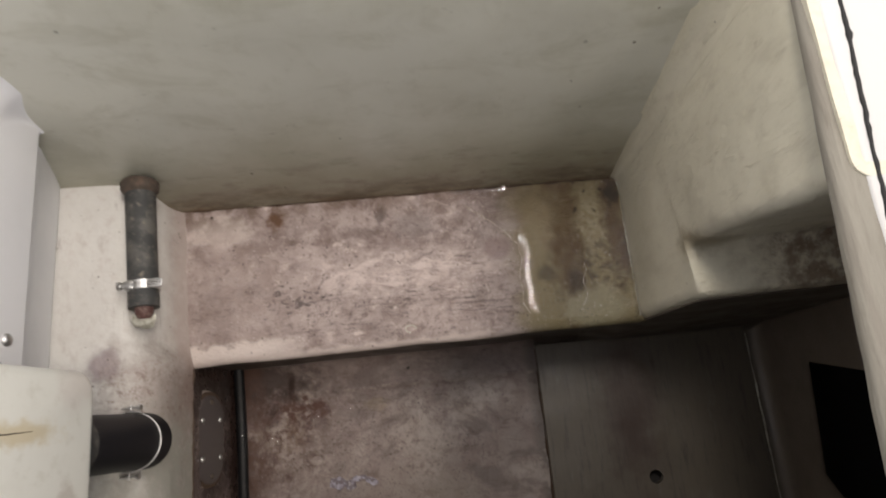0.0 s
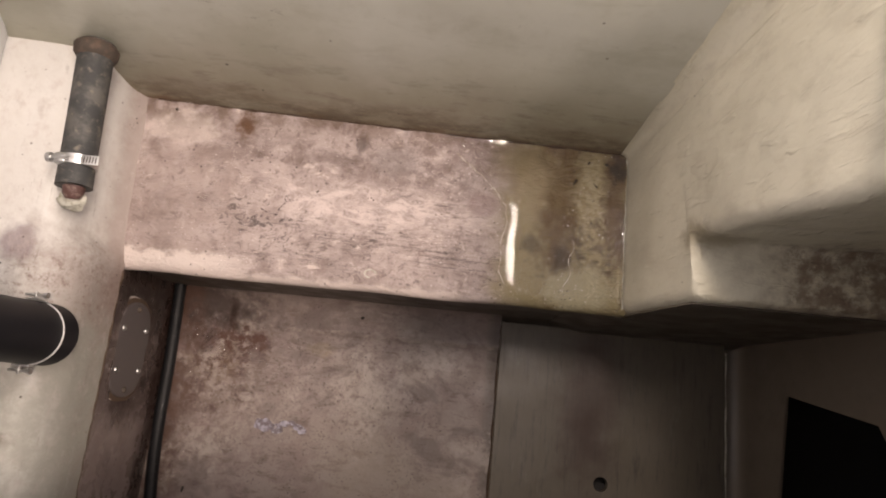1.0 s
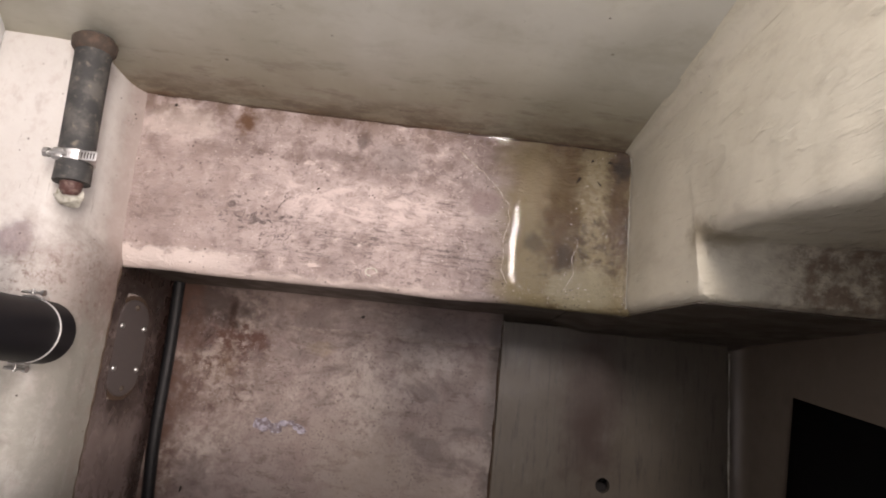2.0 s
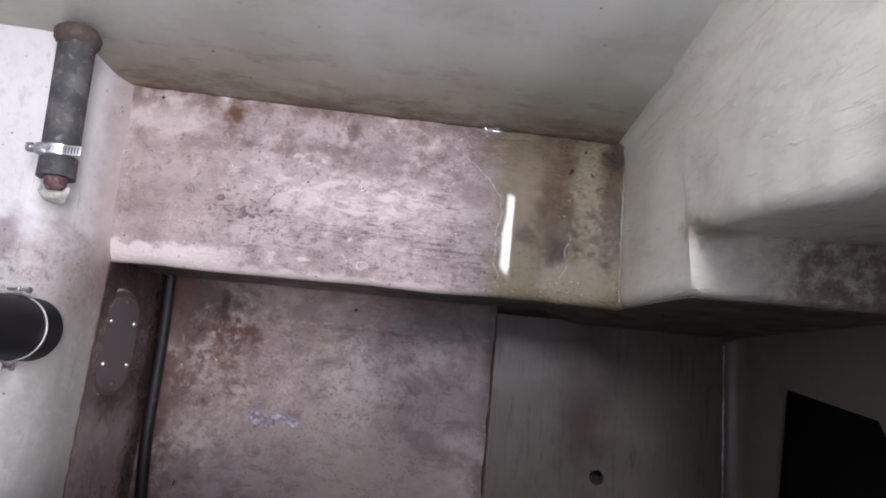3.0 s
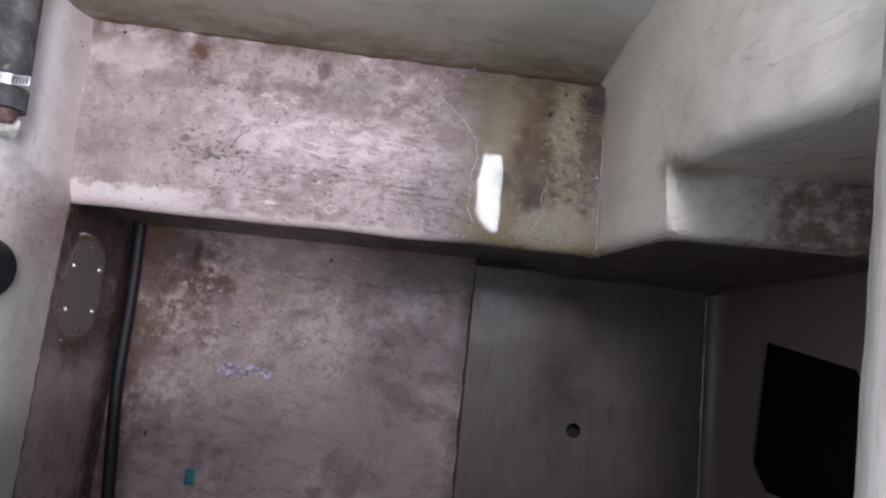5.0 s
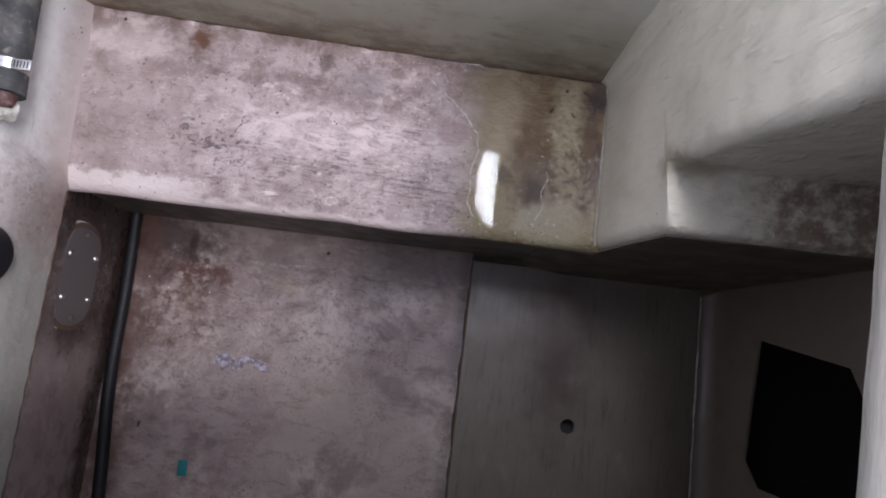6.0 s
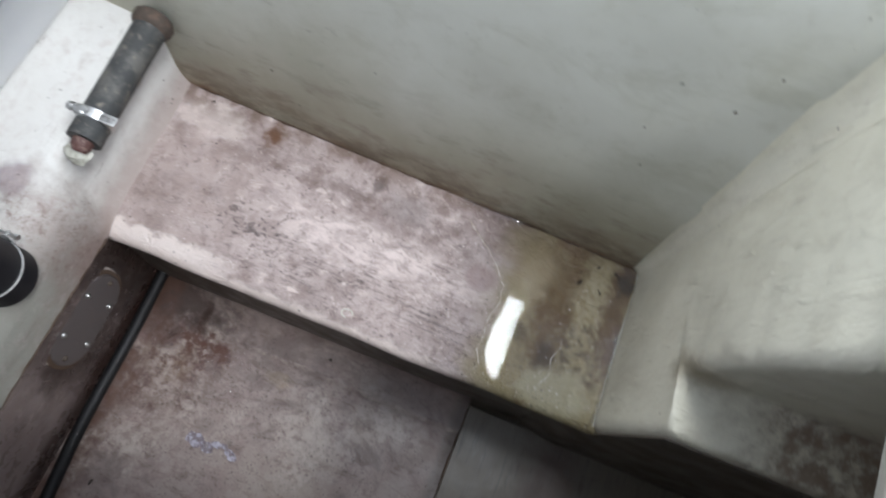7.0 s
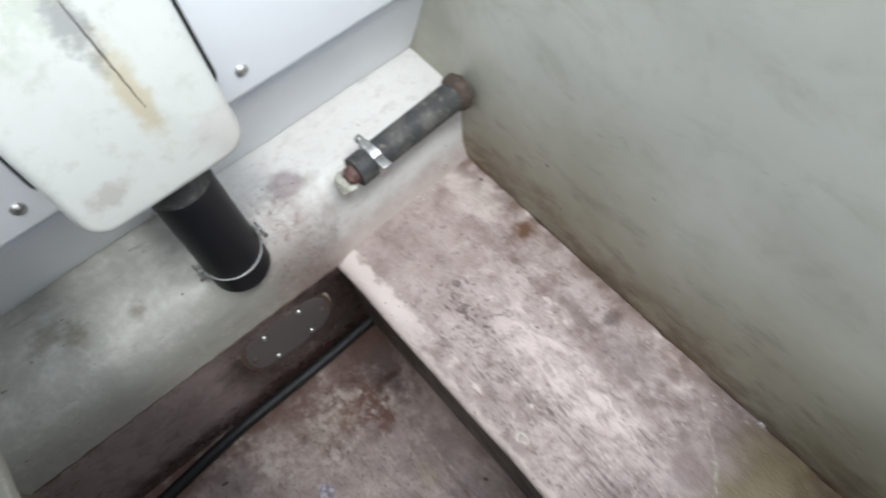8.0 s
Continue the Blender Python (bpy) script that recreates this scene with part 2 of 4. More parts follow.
m.over(m.mul(m.ramp(m.noise(90, (0.5, 1, 1), 8, 0.75, 141, 0.8), 0.60, 0.68), m.ramp(m.noise(10, detail=4, seed=142), 0.48, 0.6), 0.55), (0.17, 0.15, 0.105))
m.over(m.mul(m.ramp(m.noise(55, (0.35, 1, 1), 9, 0.7, 143), 0.5, 0.66), m.ramp(m.axis(2), 0.16, 0.02), 0.55), (0.15, 0.11, 0.075))
WALL = m.done()

# right-hand wall: cream with runs and brush ridges in thick paint
m = gelcoat("painted_wall", (0.71, 0.675, 0.545), (0.42, 0.38, 0.27), 21, 0.6, 0.5)
m.over(m.mul(m.blob((0.66, 0.03, 0.12), (0.07, 0.05, 0.03), 0.5, 0.6, 3, 60), m.ramp(m.noise(70, detail=9, rough=0.7, seed=70), 0.32, 0.58), 0.9), (0.15, 0.085, 0.055))
m.over(m.mul(m.blob((0.535, 0.05, 0.13), (0.03, 0.012, 0.02), 0.6, 0.5, 4, 90), 0.7), (0.20, 0.15, 0.08))
m.over(m.mul(m.ramp(m.math('ADD', m.axis(2), m.math('MULTIPLY', m.noise(70, seed=71), 0.012)), 0.014, 0.008), 0.6), BROWN)
# browner towards the shelf: dirt tone with the wall's shade painted in
m.over(m.mul(m.ramp(m.math('ADD', m.axis(2), m.math('MULTIPLY', m.noise(18, detail=6, seed=77), 0.12)), 0.24, 0.06), 0.6), (0.43, 0.40, 0.31))
m.over(m.mul(m.ramp(m.noise(30, (1, 1, 0.4), 7, 0.65, 78), 0.5, 0.68), 0.3), (0.40, 0.36, 0.28))
m.bump(m.noise(95, (1, 1.5, 0.8), 3, 0.5, 72, 0.3), 0.45, 0.0022)
m.bump(m.noise(90, (1.4, 1.4, 0.6), 4, 0.6, 76, 0.6), 0.3, 0.0015)
m.bump(m.ramp(m.noise(70, (1, 2.4, 0.5), 3, 0.5, 73, 0.5), 0.58, 0.72), 0.35, 0.002)
m.over(m.mul(m.ramp(m.noise(60, (1, 1.5, 0.7), 9, 0.75, 74), 0.5, 0.7), 0.35), (0.50, 0.45, 0.34))
m.specks(90, 0.1, (0.16, 0.12, 0.08), 0.3, 4)
PAINTED = m.done()

# side ledge: whiter
m = gelcoat("ledge_gelcoat", (0.61, 0.60, 0.575), (0.42, 0.385, 0.35), 33, 0.5, 0.5)
m.over(m.mul(m.ramp(m.noise(40, (1, 0.5, 1), 8, 0.7, 80), 0.55, 0.75), 0.5), (0.34, 0.28, 0.26))
m.over(m.mul(m.blob((-0.052, 0.0, 0.085), (0.016, 0.016, 1), 0.5, 0.5, 2, 80), 0.75), (0.22, 0.17, 0.19))
m.over(m.mul(m.blob((-0.005, -0.02, 0.03), (0.05, 0.035, 0.08), 0.7, 0.7, 5, 90), m.ramp(m.noise(150, detail=8, rough=0.75, seed=81), 0.46, 0.66), 0.55), (0.22, 0.155, 0.13))
# shoulder darkens towards its foot: shade painted in along with the grime
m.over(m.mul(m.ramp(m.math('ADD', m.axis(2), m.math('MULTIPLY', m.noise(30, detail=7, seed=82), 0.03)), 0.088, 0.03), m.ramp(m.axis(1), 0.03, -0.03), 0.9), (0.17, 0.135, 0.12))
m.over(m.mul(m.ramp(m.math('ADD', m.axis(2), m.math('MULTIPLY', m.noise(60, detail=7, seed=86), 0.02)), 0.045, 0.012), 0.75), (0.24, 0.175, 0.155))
m.over(m.mul(m.blob((0.0, -0.05, 0.06), (0.05, 0.07, 0.05), 0.7, 0.8, 8, 60), 0.6), (0.22, 0.165, 0.145))
# near part of the ledge: shade painted in together with grey-green dirt
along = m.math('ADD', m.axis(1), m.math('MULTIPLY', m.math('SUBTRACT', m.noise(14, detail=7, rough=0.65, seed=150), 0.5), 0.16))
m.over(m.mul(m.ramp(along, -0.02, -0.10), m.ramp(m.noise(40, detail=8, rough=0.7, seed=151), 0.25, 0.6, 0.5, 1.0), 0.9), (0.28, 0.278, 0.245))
m.over(m.mul(m.ramp(m.noise(260, (1, 0.12, 1), 6, 0.7, 153, 0.5), 0.60, 0.66), m.ramp(m.noise(25, detail=5, seed=154), 0.48, 0.6), 0.7), (0.20, 0.17, 0.16))
m.over(m.mul(m.ramp(m.noise(120, detail=9, rough=0.8, seed=155), 0.5, 0.62), m.blob((-0.02, -0.03, 0.07), (0.045, 0.028, 1), 0.7, 0.6, 156, 60), 0.75), (0.17, 0.115, 0.095))
for at, half in (((-0.045, -0.215, 0.085), (0.012, 0.010, 1)), ((-0.03, -0.165, 0.08), (0.008, 0.006, 1)), ((-0.06, -0.24, 0.085), (0.01, 0.014, 1))):
    m.over(m.mul(m.blob(at, half, 0.6, 0.9, 152, 90), 0.65), (0.15, 0.13, 0.10))
m.specks(110, 0.16, (0.06, 0.045, 0.04), 0.4, 7)
m.rough(0.74)
m.b.inputs["Specular IOR Level"].default_value = 0.2
m.bump(m.noise(55, detail=6, rough=0.6, seed=84), 0.6, 0.003)
m.over(m.mul(m.ramp(m.noise(75, (1, 0.8, 1), 9, 0.75, 83), 0.50, 0.68), 0.4), (0.46, 0.40, 0.38))
LEDGE = m.done()

# well: floor, stained side, step face coloured dark for its shade
m = gelcoat("well_floor_gelcoat", (0.27, 0.22, 0.20), (0.10, 0.072, 0.065), 44, 0.6, 0.8)
m.over(m.mul(m.blob((0.05, -0.075, -0.18), (0.055, 0.075, 1), 0.6, 0.7, 3, 40), m.ramp(m.noise(110, detail=8, rough=0.7, seed=90), 0.36, 0.56), 0.95), (0.062, 0.024, 0.015))
m.over(m.mul(m.blob((0.045, -0.075, -0.18), (0.02, 0.03, 1), 0.5, 0.8, 5, 90), 0.9), (0.07, 0.026, 0.010))
m.over(m.mul(m.blob((0.03, -0.06, -0.18), (0.012, 0.02, 1), 0.5, 0.7, 6, 120), 0.8), (0.037, 0.019, 0.015))
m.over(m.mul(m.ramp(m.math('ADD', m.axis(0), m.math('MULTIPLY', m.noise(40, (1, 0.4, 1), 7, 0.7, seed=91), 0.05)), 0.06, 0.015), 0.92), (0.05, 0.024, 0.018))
m.over(m.mul(m.ramp(m.noise(26, (1, 1, 1), 9, 0.7, 92, 0.8), 0.46, 0.64), 0.75), (0.186, 0.130, 0.124))
m.over(m.mul(m.ramp(m.noise(90, (0.4, 1, 1), 7, 0.7, 93, 0.5), 0.52, 0.64), 0.7), (0.136, 0.093, 0.081))
m.over(m.mul(m.ramp(m.axis(1), -0.035, -0.015), m.ramp(m.noise(35, seed=94), 0.3, 0.65), 0.6), (0.186, 0.136, 0.118))
m.over(m.mul(m.blob((0.28, -0.22, -0.18), (0.1, 0.08, 1), 0.7, 0.5, 7, 20), 0.5), (0.341, 0.285, 0.236))
m.over(m.mul(m.ramp(m.noise(300, detail=5, seed=95), 0.56, 0.68), m.ramp(m.noise(22, detail=5, seed=96), 0.46, 0.62), 0.6), (0.06, 0.042, 0.038))
m.over(m.mul(m.ramp(m.noise(60, (1, 1, 1), 9, 0.75, 97), 0.5, 0.72), 0.5), (0.30, 0.25, 0.225))
m.over(m.mul(m.ramp(m.noise(210, detail=7, rough=0.75, seed=85), 0.53, 0.64), m.blob((0.17, -0.10, -0.18), (0.15, 0.08, 1), 0.7, 0.6, 9, 30), 0.75), (0.05, 0.035, 0.03))
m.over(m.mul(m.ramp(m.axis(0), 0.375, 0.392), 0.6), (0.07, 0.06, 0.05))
m.over(m.mul(m.blob((0.175, -0.055, -0.18), (0.014, 0.008, 1), 0.5, 0.9, 8, 120), 0.4), (0.26, 0.20, 0.11))
m.over(m.mul(m.ramp(m.noise(9, detail=7, rough=0.6, seed=132), 0.46, 0.62), m.ramp(m.noise(80, detail=8, rough=0.7, seed=133), 0.38, 0.6), 0.7), (0.42, 0.36, 0.32))
m.over(m.mul(m.ramp(m.noise(16, (0.7, 1, 1), 8, 0.65, 134, 0.6), 0.52, 0.64), 0.5), (0.095, 0.066, 0.062))
m.over(m.mul(m.blob((0.075, -0.055, -0.18), (0.035, 0.018, 1), 0.5, 0.9, 135, 60), m.ramp(m.noise(120, detail=7, seed=136), 0.38, 0.56), 0.9), (0.075, 0.028, 0.017))
# floor darker in the corner below the shelf lip
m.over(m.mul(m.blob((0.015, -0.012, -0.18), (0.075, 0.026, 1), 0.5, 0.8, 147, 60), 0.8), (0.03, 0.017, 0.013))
m.over(m.mul(m.blob((0.062, -0.088, -0.18), (0.012, 0.020, 1), 0.6, 0.7, 137, 70), m.ramp(m.noise(140, detail=7, seed=144), 0.35, 0.6), 0.6), (0.10, 0.052, 0.026))
m.over(m.mul(m.ramp(m.math('ADD', m.axis(0), m.math('MULTIPLY', m.noise(35, (1, 0.5, 1), 7, 0.7, seed=145), 0.06)), 0.065, 0.035), m.ramp(m.noise(70, detail=7, seed=146), 0.3, 0.6), 0.7), (0.085, 0.042, 0.028))
m.over(m.mul(m.ramp(m.noise(340, detail=4, seed=138), 0.62, 0.68), m.ramp(m.noise(28, detail=5, seed=139), 0.44, 0.6), 0.8), (0.04, 0.028, 0.024))
ridge = m.math('ADD', m.axis(1), m.math('MULTIPLY', m.math('SUBTRACT', m.noise(30, detail=4, seed=130), 0.5), 0.012))
m.over(m.mul(m.ramp(ridge, -0.0375, -0.0355), m.ramp(ridge, -0.031, -0.033), m.ramp(m.axis(0), 0.06, 0.075), m.ramp(m.noise(45, detail=8, rough=0.7, seed=131), 0.45, 0.62), 0.6), (0.40, 0.34, 0.30))
m.specks(90, 0.14, (0.05, 0.035, 0.03), 0.2, 9)
m.rough(m.ramp(m.noise(40, detail=6, seed=98), 0.35, 0.65, 0.42, 0.7))
m.bump(m.noise(240, detail=5, seed=99), 0.4, 0.001)
FLOOR = m.done()

m = gelcoat("well_side_stained", (0.20, 0.155, 0.145), (0.08, 0.05, 0.045), 55, 0.4, 0.8)
m.over(m.mul(m.ramp(m.noise(20, (1, 0.6, 1), 8, 0.65, 100), 0.45, 0.7), 0.6), (0.24, 0.19, 0.18))
m.over(m.mul(m.ramp(m.noise(45, (1, 0.8, 1), 9, 0.7, 101), 0.5, 0.7), 0.7), (0.05, 0.03, 0.026))
m.rough(m.ramp(m.noise(50, seed=102), 0.35, 0.65, 0.15, 0.5))
m.over(m.mul(m.ramp(m.axis(1), -0.12, -0.2), m.ramp(m.noise(24, (1, 0.5, 1), 7, 0.65, 104), 0.35, 0.6), 0.6), (0.27, 0.215, 0.20))
m.over(m.mul(m.ramp(m.math('ADD', m.axis(1), m.math('MULTIPLY', m.math('SUBTRACT', m.noise(40, (1, 1, 0.4), 7, 0.7, 105), 0.5), 0.08)), -0.165, -0.12), m.ramp(m.noise(60, (1, 1, 0.3), 7, 0.7, 106), 0.25, 0.55), 0.75), (0.055, 0.037, 0.033))
m.over(m.mul(m.ramp(m.noise(300, (1, 1, 0.06), 5, 0.6, 107), 0.60, 0.66), m.ramp(m.noise(20, seed=108), 0.45, 0.6), 0.6), (0.36, 0.30, 0.28))
# side darker towards the corner below the shelf lip
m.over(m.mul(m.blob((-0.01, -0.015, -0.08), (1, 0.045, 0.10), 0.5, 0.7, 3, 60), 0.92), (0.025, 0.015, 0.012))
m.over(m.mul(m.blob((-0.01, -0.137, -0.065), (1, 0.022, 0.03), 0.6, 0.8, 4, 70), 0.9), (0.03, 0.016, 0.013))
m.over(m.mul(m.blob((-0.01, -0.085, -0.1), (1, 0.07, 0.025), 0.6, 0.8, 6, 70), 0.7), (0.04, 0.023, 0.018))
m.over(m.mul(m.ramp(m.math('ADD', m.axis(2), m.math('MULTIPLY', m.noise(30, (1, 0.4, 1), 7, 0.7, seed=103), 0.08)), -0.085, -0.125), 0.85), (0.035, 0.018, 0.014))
SIDE = m.done()

m = gelcoat("step_face_shaded", (0.11, 0.092, 0.074), (0.045, 0.035, 0.026), 66, 0.6, 1.0)
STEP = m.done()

m = gelcoat("grey_board_paint", (0.125, 0.106, 0.082), (0.075, 0.064, 0.048), 77, 0.4, 0.8)
m.over(m.mul(m.ramp(m.noise(160, (1, 0.10, 1), 8, 0.75, 110), 0.5, 0.72), 0.75), (0.045, 0.042, 0.037))
m.over(m.mul(m.ramp(m.noise(60, (1, 0.3, 1), 8, 0.7, 111), 0.55, 0.75), 0.5), (0.18, 0.17, 0.15))
m.over(m.mul(m.blob((0.51, -0.09, -0.175), (0.03, 0.09, 1), 0.8, 0.7, 3, 30), 0.8), (0.055, 0.03, 0.024))
m.bump(m.noise(200, (1, 0.08, 1), 3, seed=112), 0.25, 0.0008)
m.rough(0.7)
BOARD = m.done()

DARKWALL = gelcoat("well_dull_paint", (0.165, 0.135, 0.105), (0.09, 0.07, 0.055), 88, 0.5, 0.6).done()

m = gelcoat("panel_white", (0.76, 0.77, 0.79), (0.66, 0.67, 0.68), 99, 0.25, 0.3)
PANEL = m.done()

m = gelcoat("housing_white", (0.64, 0.64, 0.59), (0.50, 0.49, 0.43), 120, 0.35, 0.4)
m.over(m.mul(m.blob((0.035, -0.066, 0.31), (0.1, 0.007, 0.032), 0.6, 0.7, 3, 120), 0.6), (0.46, 0.36, 0.18))
m.over(m.mul(m.blob((0.035, -0.072, 0.36), (0.1, 0.007, 0.022), 0.5, 0.9, 4, 120), 0.6), (0.18, 0.17, 0.17))
m.over(m.mul(m.blob((0.035, -0.11, 0.26), (0.1, 0.012, 0.008), 0.5, 0.9, 5, 90), 0.4), (0.30, 0.24, 0.2))
m.over(m.mul(m.blob((0.035, -0.10, 0.385), (0.1, 0.03, 0.03), 0.6, 0.7, 6, 60), m.ramp(m.noise(70, detail=7, seed=121), 0.42, 0.6), 0.5), (0.42, 0.46, 0.36))
m.over(m.mul(m.ramp(m.noise(60, detail=8, rough=0.7, seed=122), 0.52, 0.68), 0.3), (0.42, 0.40, 0.33))
m.over(m.mul(m.blob((0.035, -0.03, 0.25), (0.1, 0.02, 0.02), 0.7, 0.8, 7, 60), 0.3), (0.45, 0.36, 0.34))
m.rough(0.4)
HOUSING = m.done()

m = Mat("black_rubber", 0.5).base((0.008, 0.0085, 0.011))
m.over(m.ramp(m.noise(60), 0.5, 0.8, 0, 0.3), (0.02, 0.02, 0.02)).bump(m.noise(300), 0.15, 0.0005)
m.b.inputs["Specular IOR Level"].default_value = 0.25
RUBBER = m.done()

m = Mat("aged_rubber", 0.7).base((0.035, 0.036, 0.036))
m.over(m.ramp(m.noise(55, seed=2, detail=8), 0.42, 0.68, 0, 0.8), (0.11, 0.105, 0.095))
m.over(m.ramp(m.noise(140, seed=5, detail=8), 0.55, 0.7, 0, 0.8), (0.17, 0.15, 0.12)).bump(m.noise(260), 0.4, 0.001)
AGED = m.done()

m = Mat("rusty_collar", 0.85).base((0.06, 0.045, 0.035))
m.over(m.ramp(m.noise(150, detail=8), 0.45, 0.65), (0.10, 0.068, 0.05)).bump(m.noise(200, detail=8), 0.8, 0.002)
COLLAR = m.done()

m = Mat("steel", 0.42, 1.0).base((0.62, 0.62, 0.61))
m.over(m.ramp(m.noise(200), 0.5, 0.7, 0, 0.6), (0.35, 0.33, 0.3))
STEEL = m.done()

m = Mat("red_plug", 0.6).base((0.09, 0.042, 0.036))
m.over(m.ramp(m.noise(200), 0.45, 0.65, 0, 0.8), (0.20, 0.14, 0.12))
PLUG = m.done()

m = Mat("cable_sheath", 0.55).base((0.006, 0.006, 0.007))
m.over(m.ramp(m.noise(70, detail=6), 0.55, 0.75, 0, 0.4), (0.03, 0.024, 0.02))
m.bump(m.noise(240, detail=4, seed=3), 0.5, 0.001)
m.b.inputs["Specular IOR Level"].default_value = 0.3
SHEATH = m.done()

m = Mat("worn_rim", 0.6).base((0.20, 0.17, 0.16))
m.over(m.ramp(m.noise(120, detail=7), 0.5, 0.62, 0, 0.9), (0.34, 0.29, 0.26))
RIM = m.done()

m = Mat("cured_sealant", 0.6).base((0.55, 0.54, 0.47))
m.over(m.ramp(m.noise(220), 0.45, 0.65, 0, 0.8), (0.28, 0.26, 0.18)).bump(m.noise(200), 0.6, 0.002)
SEALANT = m.done()

m = Mat("pale_line", 0.5).base((0.58, 0.52, 0.45))
m.over(m.ramp(m.noise(180, detail=6), 0.45, 0.6, 0, 0.9), (0.30, 0.24, 0.18))
PALE_LINE = m.done()

m = Mat("brown_plate", 0.45).base((0.075, 0.063, 0.061))
m.over(m.ramp(m.noise(60, detail=7), 0.5, 0.75, 0, 0.7), (0.085, 0.066, 0.06)).bump(m.noise(150), 0.25, 0.001)
PLATE = m.done()

# near-black colour stands in for the darkness of the hollows
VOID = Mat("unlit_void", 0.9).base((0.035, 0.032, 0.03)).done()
BLACK = Mat("black_sealant", 0.7).base((0.012, 0.012, 0.012)).done()
TEAL = Mat("teal_tape", 0.5).base((0.01, 0.13, 0.14)).done()

m = Mat("flaking_film", 0.4).base((0.36, 0.34, 0.40))
m.over(m.ramp(m.noise(160, detail=6), 0.42, 0.6, 0, 0.9), (0.13, 0.10, 0.105))
FILM = m.done()

m = Mat("deck_white", 0.55).base((0.62, 0.62, 0.61))
m.over(m.ramp(m.noise(30, detail=8), 0.5, 0.8, 0, 0.3), (0.6, 0.6, 0.55)).bump(m.noise(120), 0.3, 0.001)
DECK = m.done()

m = Mat("weathered_coaming", 0.7).base((0.26, 0.245, 0.205))
m.over(m.ramp(m.noise(30, (3, 0.3, 3), 8, 0.7, 1), 0.4, 0.7, 0, 0.8), (0.20, 0.18, 0.15))
m.over(m.ramp(m.noise(90, (3, 0.25, 3), 8, 0.7, 4), 0.5, 0.7, 0, 0.7), (0.17, 0.15, 0.12)).bump(m.noise(90, (3, 0.3, 3), 6), 0.5, 0.002)
COAMING = m.done()

m = Mat("water", 0.0).base((1, 1, 1))
clear = m.node("ShaderNodeBsdfTransparent")
mirror = m.node("ShaderNodeBsdfGlossy")
mirror.inputs["Roughness"].default_value = 0.0
fres = m.node("ShaderNodeFresnel")
fres.inputs["IOR"].default_value = 1.33
film_mix = m.node("ShaderNodeMixShader")
m.t.links.new(fres.outputs[0], film_mix.inputs[0])
m.t.links.new(clear.outputs[0], film_mix.inputs[1])
m.t.links.new(mirror.outputs[0], film_mix.inputs[2])
m.t.links.new(film_mix.outputs[0], m.t.nodes["Material Output"].inputs["Surface"])
WATER = m.done()

GRIMELINE = Mat("brown_grime", 0.8).base((0.06, 0.036, 0.022)).done()
CHIP = Mat("dark_debris", 0.8).base((0.03, 0.022, 0.016)).done()


# ---- building helpers ----
def link(name, bm, material, parent=None, label="", smooth=True):
    bmesh.ops.recalc_face_normals(bm, faces=bm.faces)
    me = bpy.data.meshes.new(name)
    bm.to_mesh(me)
    bm.free()
    if smooth:
        me.polygons.foreach_set("use_smooth", [True] * len(me.polygons))
        me.set_sharp_from_angle(angle=radians(50))
    me.materials.append(material)
    ob = new(name, me)
    if parent:
        ob.parent = parent
    if label:
        ob["label"] = label
    return ob


def part(name, bm, material, parent, label="", smooth=True):
    return link(name, bm, material, parent, label, smooth)


def thing(name, label, category, group="", at=(0, 0, 0)):
    ob = new(name)
    ob.empty_display_size = 0.02
    ob.location = at
    return tagged(ob, label, category, group)


def structure(name, bm, material, label, category):
    return tagged(link(name, bm, material), label, category, kind="structure")


def wobble(p, amp, size=0.06):
    """Hand-laid unevenness of a moulded surface."""
    return Vector(p) + amp * noise.noise_vector(Vector(p) / size)


INSIDE = Vector((0.3, -0.06, 0.45))


def sheet(fn, nu, nv, thick, amp=0.0006, size=0.05):
    """A moulded skin over a grid of fn(u, v), thickened away from the inside of the locker."""
    bm = bmesh.new()
    grid = [[bm.verts.new(wobble(fn(i / nu, j / nv), amp, size)) for j in range(nv + 1)] for i in range(nu + 1)]
    for i in range(nu):
        for j in range(nv):
            bm.faces.new((grid[i][j], grid[i + 1][j], grid[i + 1][j + 1], grid[i][j + 1]))
    bm.normal_update()
    lean = sum(f.normal.dot(INSIDE - f.calc_center_median()) for f in bm.faces)
    if lean < 0:
        bmesh.ops.reverse_faces(bm, faces=bm.faces[:])
        bm.normal_update()
    front = [[v.co.copy() for v in row] for row in grid]
    nrm = [[v.normal.copy() for v in row] for row in grid]
    back = [[bm.verts.new(front[i][j] - nrm[i][j] * thick) for j in range(nv + 1)] for i in range(nu + 1)]
    for i in range(nu):
        for j in range(nv):
            bm.faces.new((back[i][j + 1], back[i + 1][j + 1], back[i + 1][j], back[i][j]))
    for i in range(nu):
        bm.faces.new((grid[i][0], back[i][0], back[i + 1][0], grid[i + 1][0]))
        bm.faces.new((grid[i + 1][nv], back[i + 1][nv], back[i][nv], grid[i][nv]))
    for j in range(nv):
        bm.faces.new((grid[0][j + 1], back[0][j + 1], back[0][j], grid[0][j]))
        bm.faces.new((grid[nu][j], back[nu][j], back[nu][j + 1], grid[nu][j + 1]))
    return bm


